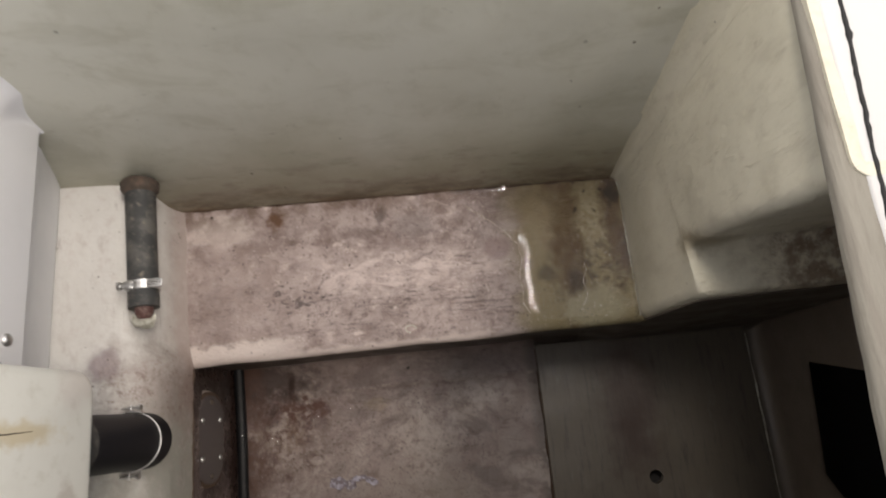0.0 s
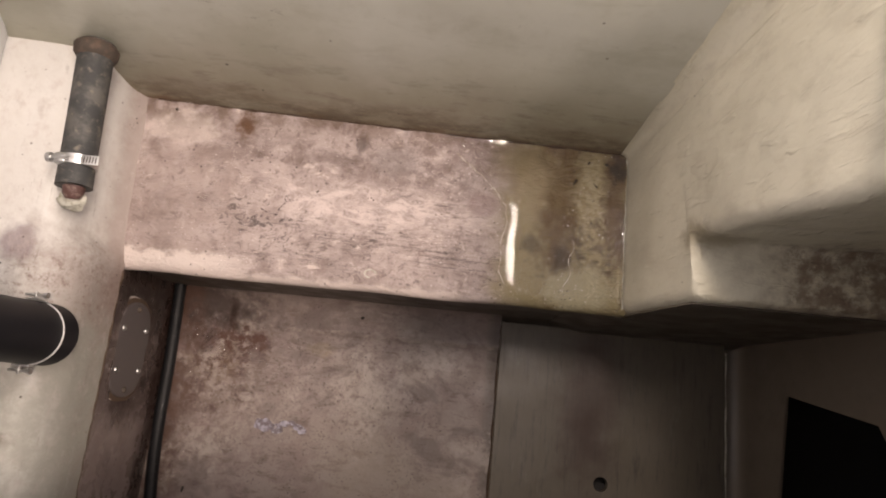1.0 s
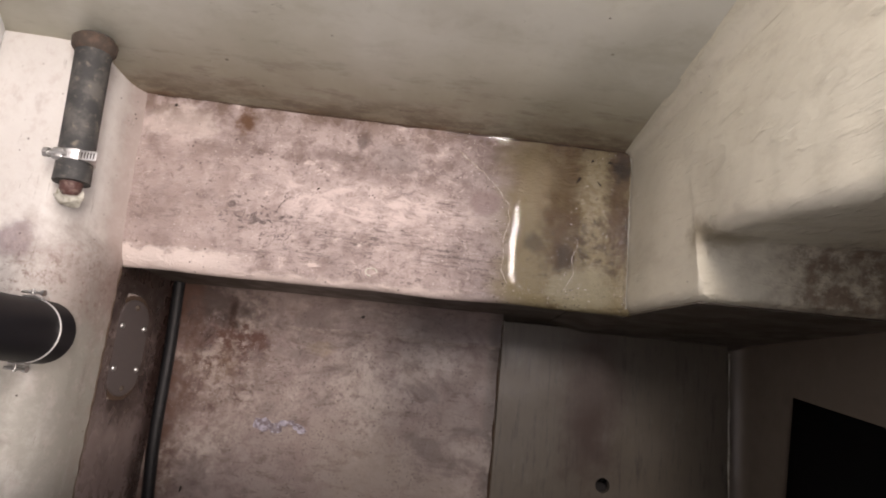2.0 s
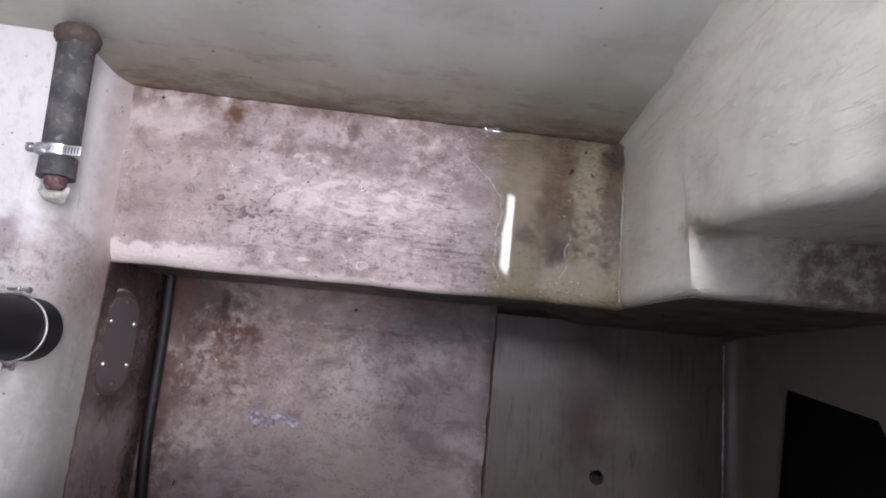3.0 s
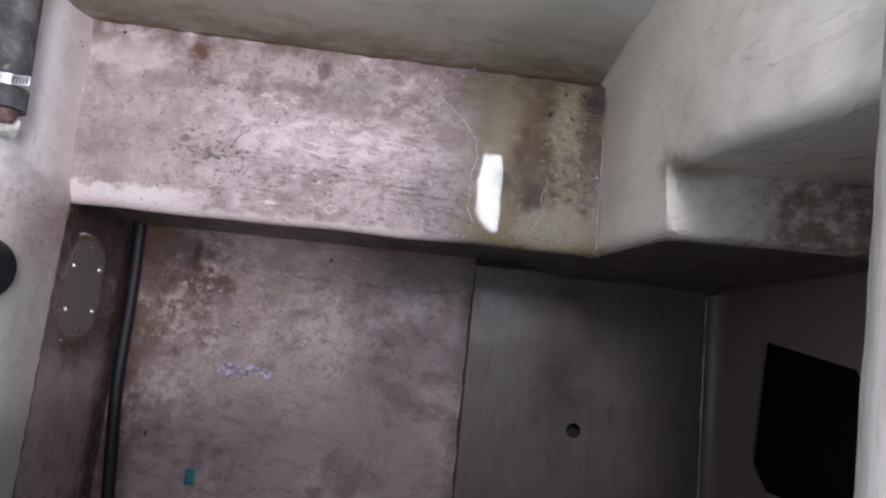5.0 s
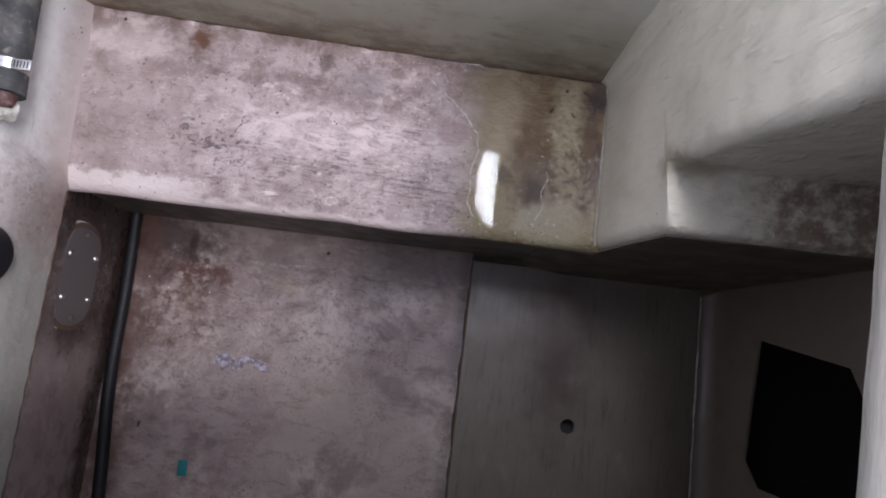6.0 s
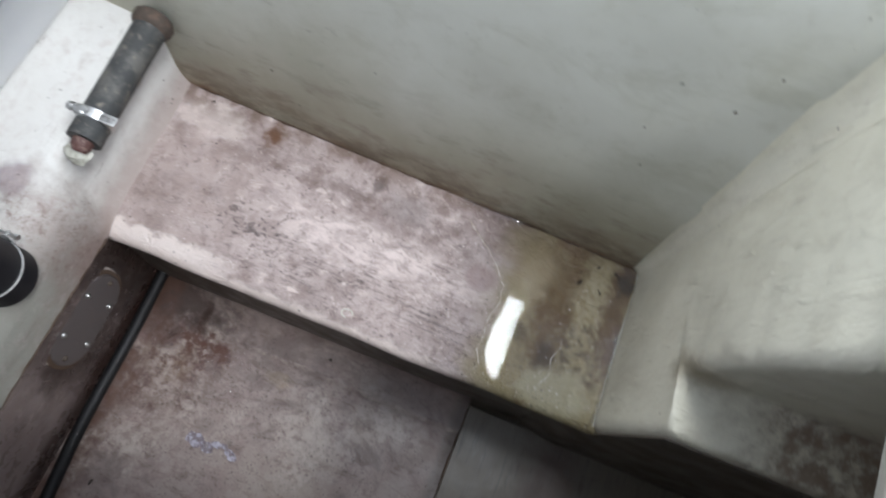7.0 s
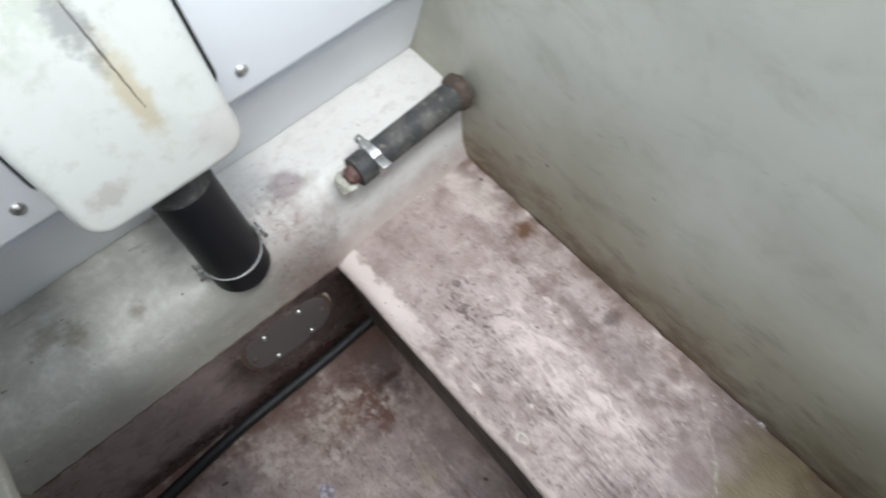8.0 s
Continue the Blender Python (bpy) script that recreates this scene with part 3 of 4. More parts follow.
def polyline(pts, closed=False):
    """A function of 0..1 along a run of points, by length."""
    pts = [Vector(p) for p in pts]
    acc = [0.0]
    for a, b in zip(pts, pts[1:]):
        acc.append(acc[-1] + (b - a).length)

    def at(u):
        d = u * acc[-1]
        for k in range(len(pts) - 1):
            if d <= acc[k + 1] or k == len(pts) - 2:
                f = (d - acc[k]) / max(acc[k + 1] - acc[k], 1e-9)
                return pts[k].lerp(pts[k + 1], min(max(f, 0), 1))
    return at


def box_bm(lo, hi, bevel=0.0, seg=2):
    bm = bmesh.new()
    bmesh.ops.create_cube(bm, size=1)
    for v in bm.verts:
        v.co = Vector([lo[k] + (v.co[k] + 0.5) * (hi[k] - lo[k]) for k in range(3)])
    if bevel:
        bmesh.ops.bevel(bm, geom=bm.edges[:], offset=bevel, segments=seg, profile=0.5, affect='EDGES')
    return bm


def tube_bm(pts, radius, seg=20, cap=True, bm=None):
    """A round body along a run of points; radius: a number or one for each point."""
    bm = bm or bmesh.new()
    pts = [Vector(p) for p in pts]
    rad = radius if isinstance(radius, (list, tuple)) else [radius] * len(pts)
    rings, side = [], None
    for k, p in enumerate(pts):
        d = (pts[min(k + 1, len(pts) - 1)] - pts[max(k - 1, 0)]).normalized()
        if side is None:
            side = d.orthogonal().normalized()
        side = (side - d * side.dot(d)).normalized()
        up = d.cross(side)
        rings.append([bm.verts.new(p + rad[k] * (math.cos(a) * side + math.sin(a) * up)) for a in [2 * math.pi * i / seg for i in range(seg)]])
    for a, b in zip(rings, rings[1:]):
        for i in range(seg):
            bm.faces.new((a[i], a[(i + 1) % seg], b[(i + 1) % seg], b[i]))
    if cap:
        bm.faces.new(list(reversed(rings[0])))
        bm.faces.new(rings[-1])
    return bm


def dome_bm(at, normal, radius, height, seg=14):
    n = Vector(normal).normalized()
    at = Vector(at)
    steps = [(0.0, 1.0), (0.35, 0.97), (0.7, 0.75), (0.92, 0.42), (1.0, 0.08)]
    return tube_bm([at + n * height * h for h, _ in steps], [radius * r for _, r in steps], seg)


def joint_bm(pts, r, seed):
    return tube_bm(pts, [r * (0.6 + 0.8 * noise.noise((k * 0.17, seed * 3.1, 0)) + 0.25 * noise.noise((k * 0.6, seed * 3.1, 4))) for k in range(len(pts))], 6)


# ---- the moulded locker ----
def back_y(x, z):
    return 0.182 - 0.034 * x + 0.10 * z


def right_x(y, z):
    return 0.5 + 0.10 * z + 0.012 * math.exp(-((z - 0.12) / 0.06) ** 2) * max(0.0, 1 - max(y, 0) / 0.1)


shelf_profile = polyline([(0.20, 0.0), (0.10, 0.0), (0.012, 0.0), (0.006, -0.0012), (0.001, -0.004), (-0.002, -0.009), (-0.001, -0.015), (0.004, -0.020), (0.012, -0.022)])


def shelf_fn(u, v):
    p = shelf_profile(v)
    x = -0.034 + 0.542 * u
    return (x, p.x + 0.002 * noise.noise((x * 14, 0, 3)) * (p.x < 0.02), p.y)


structure("shelf", sheet(shelf_fn, 120, 60, 0.010, 0.0004), SHELF, "scuffed pinkish fibreglass shelf with brown stains and standing water", "shelf")


def step_fn(u, v):
    z = -0.016 - 0.174 * v
    return (-0.03 + 0.54 * u, 0.005 + 0.003 * v - 0.012 * max(0, (v - 0.88) / 0.12) ** 2, z)


structure("wall_step", sheet(step_fn, 60, 30, 0.012), STEP, "stained fibreglass face below the shelf lip, coloured dark for its shade", "wall")


def back_fn(u, v):
    x = 0.60 - 0.74 * u
    z = -0.012 + 0.372 * v
    return (x, back_y(x, z), z)


structure("wall_back", sheet(back_fn, 100, 50, 0.02, 0.0012, 0.07), WALL, "cream gelcoat wall, shade painted in downward, brown grime along its foot", "wall")


def right_fn(u, v):
    # v climbs: step face, ledge, overhanging face
    stops = polyline([(0.0, -0.19), (0.0, 0.0), (0.0, 0.112), (0.003, 0.119), (0.010, 0.121), (0.040, 0.122), (0.047, 0.125), (0.049, 0.132), (0.044, 0.18), (0.030, 0.28), (0.022, 0.36)])
    q = stops(v)
    y0, z = q.x, q.y
    r = 0.010
    xw = right_x(y0, max(z, 0))
    run = [(right_x(0.24, max(z, 0)), 0.24), (right_x(0.12, max(z, 0)), 0.12), (xw, y0 + r)]
    run += [(xw + r * (1 - math.cos(a)), y0 + r * (1 - math.sin(a))) for a in (0.4, 0.8, 1.2, math.pi / 2)]
    run += [(0.62, y0), (0.90, y0)]
    p = polyline(run)(u)
    return (p.x, p.y, z)


structure("wall_right", sheet(lambda u, v: right_fn(1 - u, v), 130, 130, 0.008, 0.0007, 0.03), PAINTED, "thickly painted cream wall with runs and a small dirty ledge", "wall")

# dark sheet over the cream face, in place of the shade under the ledge
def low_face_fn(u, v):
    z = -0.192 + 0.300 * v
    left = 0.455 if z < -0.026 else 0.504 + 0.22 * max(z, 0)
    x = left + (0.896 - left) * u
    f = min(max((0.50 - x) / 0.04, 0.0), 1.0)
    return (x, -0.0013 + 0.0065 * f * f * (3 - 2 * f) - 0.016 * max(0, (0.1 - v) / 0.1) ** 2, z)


structure("wall_step", sheet(low_face_fn, 90, 60, 0.0015, 0.0002), STEP, "dark sheet over the face below the small ledge, standing in for shade", "wall")

# rounded joint where the two tall walls meet
def cove_fn(u, v):
    z = -0.006 + 0.366 * v
    r = 0.007 + 0.05 * max(z, 0)
    cx, cy, a = right_x(0.17, max(z, 0)) - r - 0.0003, back_y(0.5, z) - r - 0.0003, math.pi / 2 * u
    return (cx + r * math.cos(a), cy + r * math.sin(a), z)


def left_cove_fn(u, v):
    z = 0.192 + 0.166 * v
    r, a = 0.030 * min(1.0, 0.05 + 8 * v * v), math.pi / 2 * u
    return (-0.0502 + r * (1 - math.sin(a)), back_y(-0.05, z) + 0.0002 - r * (1 - math.cos(a)), z)


structure("trim_corner", sheet(left_cove_fn, 12, 30, 0.004, 0.0004, 0.03), PANEL, "rounded white joint between the side panel and the wall", "trim")
structure("trim_corner", sheet(cove_fn, 12, 40, 0.004, 0.0004, 0.03), PAINTED, "rounded filleted joint between two cream walls", "trim")

ledge_profile = polyline([(-0.125, 0.086), (-0.10, 0.0855), (-0.035, 0.082), (-0.020, 0.078), (-0.010, 0.069), (-0.004, 0.054), (-0.001, 0.034), (0.0, 0.012), (0.0005, -0.004)])


shelf_side_profile = polyline([(-0.125, 0.086), (-0.10, 0.0855), (-0.046, 0.083), (-0.034, 0.080), (-0.026, 0.073), (-0.0215, 0.060), (-0.018, 0.034), (-0.015, 0.014), (-0.011, 0.005), (-0.004, 0.0010), (0.003, -0.004)])


def eased(run, v):
    """A run of points with its corners rounded off."""
    w = min(0.07, v, 1.0 - v)
    return sum((run(v + w * k / 4) for k in range(-4, 5)), Vector((0, 0))) / 9


def ledge_fn(u, v):
    # over the shelf the ledge ends in a cove; along the well it runs straight down
    y = 0.215 - 0.635 * u
    f = min(max((y + 0.006) / 0.036, 0.0), 1.0)
    p = eased(ledge_profile, v).lerp(eased(shelf_side_profile, v), f * f * (3 - 2 * f))
    return (p.x - 0.04 * max(y - 0.03, 0.0) * (p.y < 0.06) * (0.06 - p.y) / 0.06, y, p.y)


structure("side_ledge", sheet(ledge_fn, 130, 64, 0.008, 0.0008, 0.04), LEDGE, "off-white moulded side ledge, rounded shoulder grimy and painted darker for shade", "ledge")


def side_fn(u, v):
    return (0.000 - 0.020 * v - 0.001, 0.03 - 0.45 * u, -0.003 - 0.187 * v)


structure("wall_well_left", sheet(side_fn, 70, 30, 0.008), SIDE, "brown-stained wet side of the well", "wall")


def floor_fn(u, v):
    x = -0.04 + 0.436 * u
    y = 0.02 - 0.44 * v
    z = -0.180 + 0.0035 / (1 + math.exp(-(y + 0.035 + 0.002 * noise.noise((x * 25, 1, 1))) / 0.0012)) * (x > 0.06) + 0.010 * max(0, (y + 0.012) / 0.02) ** 2
    return (x, y, z)


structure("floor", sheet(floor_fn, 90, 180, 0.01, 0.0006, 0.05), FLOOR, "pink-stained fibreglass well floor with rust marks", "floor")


def well_right_fn(u, v):
    p = polyline([(0.670, -0.182), (0.684, -0.181), (0.692, -0.176), (0.697, -0.165), (0.735, 0.36)])(v)
    return (p.x, 0.02 - 0.46 * u, p.y)


def cut_opening(bm, outline):
    """Cut an opening with straight sides through a skin; outline: (y, z) corners, convex."""
    sides = []
    for a, b in zip(outline, outline[1:] + outline[:1]):
        out = Vector((0, b[1] - a[1], a[0] - b[0])).normalized()
        mid = Vector((0.7, sum(p[0] for p in outline) / len(outline), sum(p[1] for p in outline) / len(outline)))
        at = Vector((0.7, a[0], a[1]))
        if (mid - at).dot(out) > 0:
            out = -out
        sides.append((at, out))
        bmesh.ops.bisect_plane(bm, geom=bm.verts[:] + bm.edges[:] + bm.faces[:], dist=1e-5, plane_co=at, plane_no=out)
    gone = [f for f in bm.faces if all((f.calc_center_median() - at).dot(out) < 0 for at, out in sides)]
    bmesh.ops.delete(bm, geom=gone, context='FACES')
    return bm


OPENING = [(-0.060, -0.085), (-0.083, 0.048), (-0.14, 0.085), (-0.21, 0.10), (-0.21, -0.08), (-0.187, -0.104)]
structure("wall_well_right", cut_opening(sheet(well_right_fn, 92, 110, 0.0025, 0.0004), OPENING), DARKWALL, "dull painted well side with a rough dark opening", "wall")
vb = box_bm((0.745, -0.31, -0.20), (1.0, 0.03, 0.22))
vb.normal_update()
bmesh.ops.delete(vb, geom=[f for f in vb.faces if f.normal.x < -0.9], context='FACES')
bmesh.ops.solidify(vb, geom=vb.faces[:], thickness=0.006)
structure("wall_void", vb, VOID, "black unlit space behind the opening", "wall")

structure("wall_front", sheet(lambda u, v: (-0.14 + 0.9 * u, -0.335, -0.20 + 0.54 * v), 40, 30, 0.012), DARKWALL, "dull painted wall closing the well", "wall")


def strip_fn(u, v):
    p = polyline([(-0.112, 0.080), (-0.104, 0.088), (-0.098, 0.10), (-0.068, 0.172), (-0.070, 0.178), (-0.085, 0.181), (-0.085, 0.21)])(v)
    return (p.x, 0.215 - 0.635 * u, p.y)


structure("wall_left", sheet(strip_fn, 40, 16, 0.01, 0.0004), PANEL, "pale blue-white moulded wall above the ledge", "wall")

# deck round the opening, in four slabs with a gap for the locker
for lo, hi in (((0.5415, -1.6, 0.351), (1.8, 1.6, 0.360)), ((-1.6, -1.6, 0.345), (-0.065, 1.6, 0.365)),
               ((-0.065, 0.241, 0.345), (0.5405, 1.6, 0.362)), ((-0.065, -1.6, 0.345), (0.5405, -0.225, 0.362))):
    structure("deck", box_bm(lo, hi, 0.003), DECK, "weathered white deck round the open locker", "deck")
# unseen wall, added to hold back low sky and bounce light inside
structure("wall_unseen", box_bm((-1.6, -1.55, 0.365), (1.8, -1.48, 1.3), 0.004), DECK, "plain white wall added out of view to block and bounce sky light", "wall")


structure("trim_joint", joint_bm([(0.002 + 0.496 * k / 160, back_y(0.5 * k / 160, 0) - 0.0003 + 0.0009 * noise.noise((k * 0.31, 7, 2)), 0.0002) for k in range(161)], 0.0015, 6), GRIMELINE, "thin black grime line in the joint behind the shelf", "trim")
structure("trim_joint", joint_bm([(0.4995 + 0.0005 * math.sin(k * 0.9), 0.004 + 0.16 * k / 70, 0.0004) for k in range(71)], 0.0008, 7), SEALANT, "thin yellowed sealant joint at the shelf end", "trim")
structure("trim_joint", joint_bm([(0.6755 + 0.0003 * math.sin(k * 0.5), -0.012 - 0.36 * k / 90, -0.1742) for k in range(91)], 0.0013, 14), SEALANT, "thin pale bead along the edge of the board", "trim")
structure("trim_joint", joint_bm([(0.3955 + 0.0004 * math.sin(k * 0.4), -0.004 - 0.37 * k / 90, -0.1775) for k in range(91)], 0.0022, 15), GRIMELINE, "black grime in the gap beside the board", "trim")
structure("trim_joint", joint_bm([(0.0012 + 0.0004 * math.sin(k * 0.8), -0.004 - 0.328 * k / 110, -0.0025) for k in range(111)], 0.0011, 8), GRIMELINE, "thin dark crease between the ledge and the well side", "trim")

# ---- things ----
# coaming along the edge of the opening, with a torn bead of sealant
coaming = thing("coaming", "weathered cream coaming strip with torn black sealant", "coaming", at=(0.53, 0, 0.35))


def coaming_fn(u, v):
    p = polyline([(0.0, 0.350), (0.0, 0.3525), (0.001, 0.355), (0.004, 0.3575), (0.010, 0.358), (0.021, 0.359), (0.022, 0.3575), (0.045, 0.3565)])(v)
    y = 0.22 - 0.62 * u
    return (p.x * 1.12 + 0.5245 + 0.062 * y - 0.53, y, p.y - 0.35)


part("strip", sheet(coaming_fn, 120, 30, 0.003, 0.0005, 0.02), COAMING, coaming)
bead = []
rnd = random.Random(4)
for k in range(150):
    y = 0.22 - 0.62 * k / 149
    bead.append(Vector((0.5245 + 0.062 * y + 0.0222 - 0.53 + 0.0012 * noise.noise((k * 0.13, 4, 1)) + rnd.uniform(-0.0002, 0.0003), y, 0.0102 + rnd.uniform(-0.0003, 0.0003))))
part("sealant_bead", tube_bm(bead, [0.0014 * rnd.uniform(0.75, 1.1) * (2.0 if rnd.random() < 0.08 else 1.0) for _ in bead], 8), BLACK, coaming, "torn black sealant")

front_apron = thing("apron", "weathered grey apron strip under the front of the opening", "apron", at=(0.24, -0.243, 0.205))
part("strip", box_bm((-0.31, -0.012, -0.006), (0.30, 0.0, 0.004), 0.002, 3), COAMING, front_apron)
part("capping", box_bm((-0.31, -0.075, 0.002), (0.30, -0.008, 0.010), 0.002, 3), DECK, front_apron, "white capping")

# grey board let into the well floor, with a finger hole
board = thing("floor_board", "grey painted plywood board with a round finger hole", "board", at=(0.53, -0.2, -0.18))


def board_bm():
    lo, hi, c, r, n = (0.3965, -0.396), (0.674, 0.001), (0.528, -0.181), 0.0085, 32
    bm = bmesh.new()
    ring, outer = [], []
    for k in range(n):
        a = 2 * math.pi * k / n
        d = Vector((math.cos(a), math.sin(a)))
        s = min(((hi[0] if d.x > 0 else lo[0]) - c[0]) / d.x if abs(d.x) > 1e-6 else 9, ((hi[1] if d.y > 0 else lo[1]) - c[1]) / d.y if abs(d.y) > 1e-6 else 9)
        ring.append((c[0] + r * d.x, c[1] + r * d.y))
        outer.append([c[0] + s * d.x, c[1] + s * d.y])
    for cx in (lo[0], hi[0]):
        for cy in (lo[1], hi[1]):
            near = min(outer, key=lambda o: (o[0] - cx) ** 2 + (o[1] - cy) ** 2)
            near[0], near[1] = cx, cy
    z1, z0 = 0.006, -0.006
    layers = []
    for pts, z in ((outer, z0), (outer, z1 - 0.0015), ([[p[0] + (c[0] - p[0]) * 0.008, p[1] + (c[1] - p[1]) * 0.008] for p in outer], z1), (ring, z1), (ring, z0)):
        layers.append([bm.verts.new((p[0] - 0.53, p[1] + 0.2, z)) for p in pts])
    for a, b in zip(layers, layers[1:]):
        for i in range(n):
            bm.faces.new((a[i], a[(i + 1) % n], b[(i + 1) % n], b[i]))
    for i in range(n):
        bm.faces.new((layers[-1][i], layers[-1][(i + 1) % n], layers[0][(i + 1) % n], layers[0][i]))
    return bm


BOARD_AT = Vector((0.53, -0.2, -0.18))
part("panel", board_bm(), BOARD, board, smooth=False)
# added block, coloured black so that the hole and gaps look dark
structure("floor_dark_block", box_bm((0.38, -0.42, -0.24), (0.70, 0.02, -0.195)), VOID, "black block under the board, for the dark in its hole", "floor")

# grooved white panel with domed screws on the left wall
panel = thing("side_panel", "smooth white side panel with domed screws", "panel", at=(-0.05, 0, 0.2))
part("board", box_bm((-0.035, -0.395, -0.007), (0.0, 0.236, 0.25), 0.006, 3), PANEL, panel)
for y, z in ((0.011, 0.017), (-0.169, 0.0165)):
    part("screw", dome_bm((-0.0005, y, z), (1, 0, 0), 0.0055, 0.004), STEEL, panel, "bright domed screw head")

# white housing on the panel
housing = thing("housing", "white rounded plastic housing with a yellowed crack", "housing", at=(-0.05, -0.08, 0.24))


def rounded_box(cy, cz, hy, hz, x0, x1, r, edge):
    """A box with rounded corners seen from +x and a softened front edge."""
    bm = bmesh.new()

    def ring(x, inset):
        pts = []
        for sy, sz, a0 in ((1, 1, 0), (-1, 1, 90), (-1, -1, 180), (1, -1, 270)):
            for k in range(7):
                a = radians(a0 + 15 * k)
                rr = r - inset if r > inset else 0.001
                pts.append(bm.verts.new((x, cy + sy * (hy - r) + rr * math.cos(a), cz + sz * (hz - r) + rr * math.sin(a))))
        return pts
    rings = [ring(x0, 0), ring(x1 - edge, 0)] + [ring(x1 - edge + edge * math.sin(radians(a)), edge * (1 - math.cos(radians(a)))) for a in (22, 45, 68, 90)]
    n = len(rings[0])
    for a, b in zip(rings, rings[1:]):
        for i in range(n):
            bm.faces.new((a[i], a[(i + 1) % n], b[(i + 1) % n], b[i]))
    bm.faces.new(rings[-1])
    bm.faces.new(list(reversed(rings[0])))
    return bm


part("shell", rounded_box(0.0, 0.085, 0.057, 0.095, 0.004, 0.085, 0.018, 0.008), HOUSING, housing)
# black slab that draws the contact shadow between shell and panel
part("dark_surround", rounded_box(0.0, 0.085, 0.073, 0.108, 0.0005, 0.0045, 0.014, 0.001), BLACK, housing, "thin black slab behind the shell, standing in for its contact shadow")
crack = [Vector((0.0850, 0.015 - 0.004 * k / 14 + 0.0002 * math.sin(k * 2.9), 0.058 + 0.075 * k / 14)) for k in range(15)]
part("crack", tube_bm(crack, [0.0002 + 0.0003 * math.sin(k / 14 * math.pi) for k in range(15)], 6), CHIP, housing, "dark hairline crack")

# large black hose between housing and ledge
hose = thing("drain_hose", "thick black rubber hose with a steel clamp at its foot", "hose", at=(-0.012, -0.076, 0.08))
part("hose_body", tube_bm([(0.012, 0, 0.17), (0.010, 0, 0.12), (0.005, 0, 0.06), (0.0, 0, 0.0), (-0.001, 0, -0.006)], [0.0240, 0.0240, 0.0250, 0.0262, 0.0266], 36), RUBBER, hose)


part("collar", tube_bm([(0.0105, 0, 0.150), (0.0100, 0, 0.138), (0.0095, 0, 0.126)], [0.0255, 0.0258, 0.0252], 30), AGED, hose, "dull grey collar under the housing")


def clamp_bm(radius, width, axis_pts):
    """A flat band round an axis, standing proud of the hose."""
    a, b = (Vector(p) for p in axis_pts)
    d = (b - a).normalized()
    mid = (a + b) / 2
    pts = [mid - d * (width / 2 + 0.0002), mid - d * width / 2, mid + d * width / 2, mid + d * (width / 2 + 0.0002)]
    return tube_bm(pts, [radius - 0.0008, radius, radius, radius - 0.0008], 36)


hc = part("clamp", clamp_bm(0.0266, 0.0013, ((0.001, 0, 0.012), (0.0022, 0, 0.024))), STEEL, hose, "steel worm-drive clamp")
for sy in (-1, 1):
    part("ear", box_bm((-0.006, min(sy * 0.0258, sy * 0.0275), 0.0145), (0.008, max(sy * 0.0258, sy * 0.0275), 0.0215), 0.0004), STEEL, hc)
    part("ear", box_bm((-0.002, min(sy * 0.0275, sy * 0.034), 0.0170), (0.000, max(sy * 0.0275, sy * 0.034), 0.0195), 0.0004), STEEL, hc)
    part("screw", tube_bm([(-0.010, sy * 0.0312, 0.018), (0.006, sy * 0.0312, 0.018), (0.0062, sy * 0.0312, 0.018), (0.009, sy * 0.0312, 0.018)], [0.0013, 0.0013, 0.0026, 0.0026], 12), STEEL, hc)
wire = [Vector((0.0018 + 0.0278 * math.cos(a), 0.0278 * math.sin(a), 0.024 + 0.0015 * math.sin(2 * a))) for a in [radians(62 + 4 * k) for k in range(16)]]
part("wire", tube_bm(wire, 0.0007, 6), STEEL, hc)

# short capped stub of old hose lying along the ledge
stub = thing("pipe_stub", "old grey rubber hose stub with clamp and red plug", "pipe", at=(-0.005, 0.1135, 0.1005))
part("sleeve", tube_bm([(-0.004, 0.072, 0.0), (-0.003, 0.05, 0.0), (0.0, 0.0, 0.0), (0.002, -0.045, -0.001), (0.003, -0.063, -0.001)], [0.0152, 0.0148, 0.0145, 0.0145, 0.0148], 28), AGED, stub)
part("collar", tube_bm([(-0.004, 0.072, 0.0), (-0.004, 0.068, 0.0), (-0.004, 0.060, 0.0), (-0.004, 0.056, 0.0)], [0.0150, 0.0190, 0.0182, 0.0145], 14), COLLAR, stub, "crusted flared collar")
sc = part("clamp", clamp_bm(0.0156, 0.0085, ((0.002, -0.037, -0.001), (0.0025, -0.046, -0.001))), STEEL, stub, "bright steel worm-drive clamp")
part("screw_housing", box_bm((-0.011, -0.0475, 0.008), (0.001, -0.0365, 0.0150), 0.003), STEEL, sc)
part("band_tail", box_bm((0.006, -0.0455, 0.010), (0.027, -0.037, 0.0112), 0.0004), STEEL, sc)
for k in range(7):
    part("slot", box_bm((0.0085 + 0.0026 * k, -0.0440, 0.01105), (0.0095 + 0.0026 * k, -0.0385, 0.0114)), CHIP, sc)
part("screw", tube_bm([(-0.0165, -0.042, 0.0125), (-0.013, -0.042, 0.0125), (-0.0128, -0.042, 0.0125), (0.004, -0.042, 0.0125)], [0.0042, 0.0042, 0.0028, 0.0028], 14), STEEL, sc)
part("plug", tube_bm([(0.003, -0.06, -0.001), (0.003, -0.069, -0.002), (0.003, -0.073, -0.003)], [0.0095, 0.0085, 0.0055], 18), PLUG, stub, "dull red plug")
smear = bmesh.new()
bmesh.ops.create_icosphere(smear, subdivisions=3, radius=1)
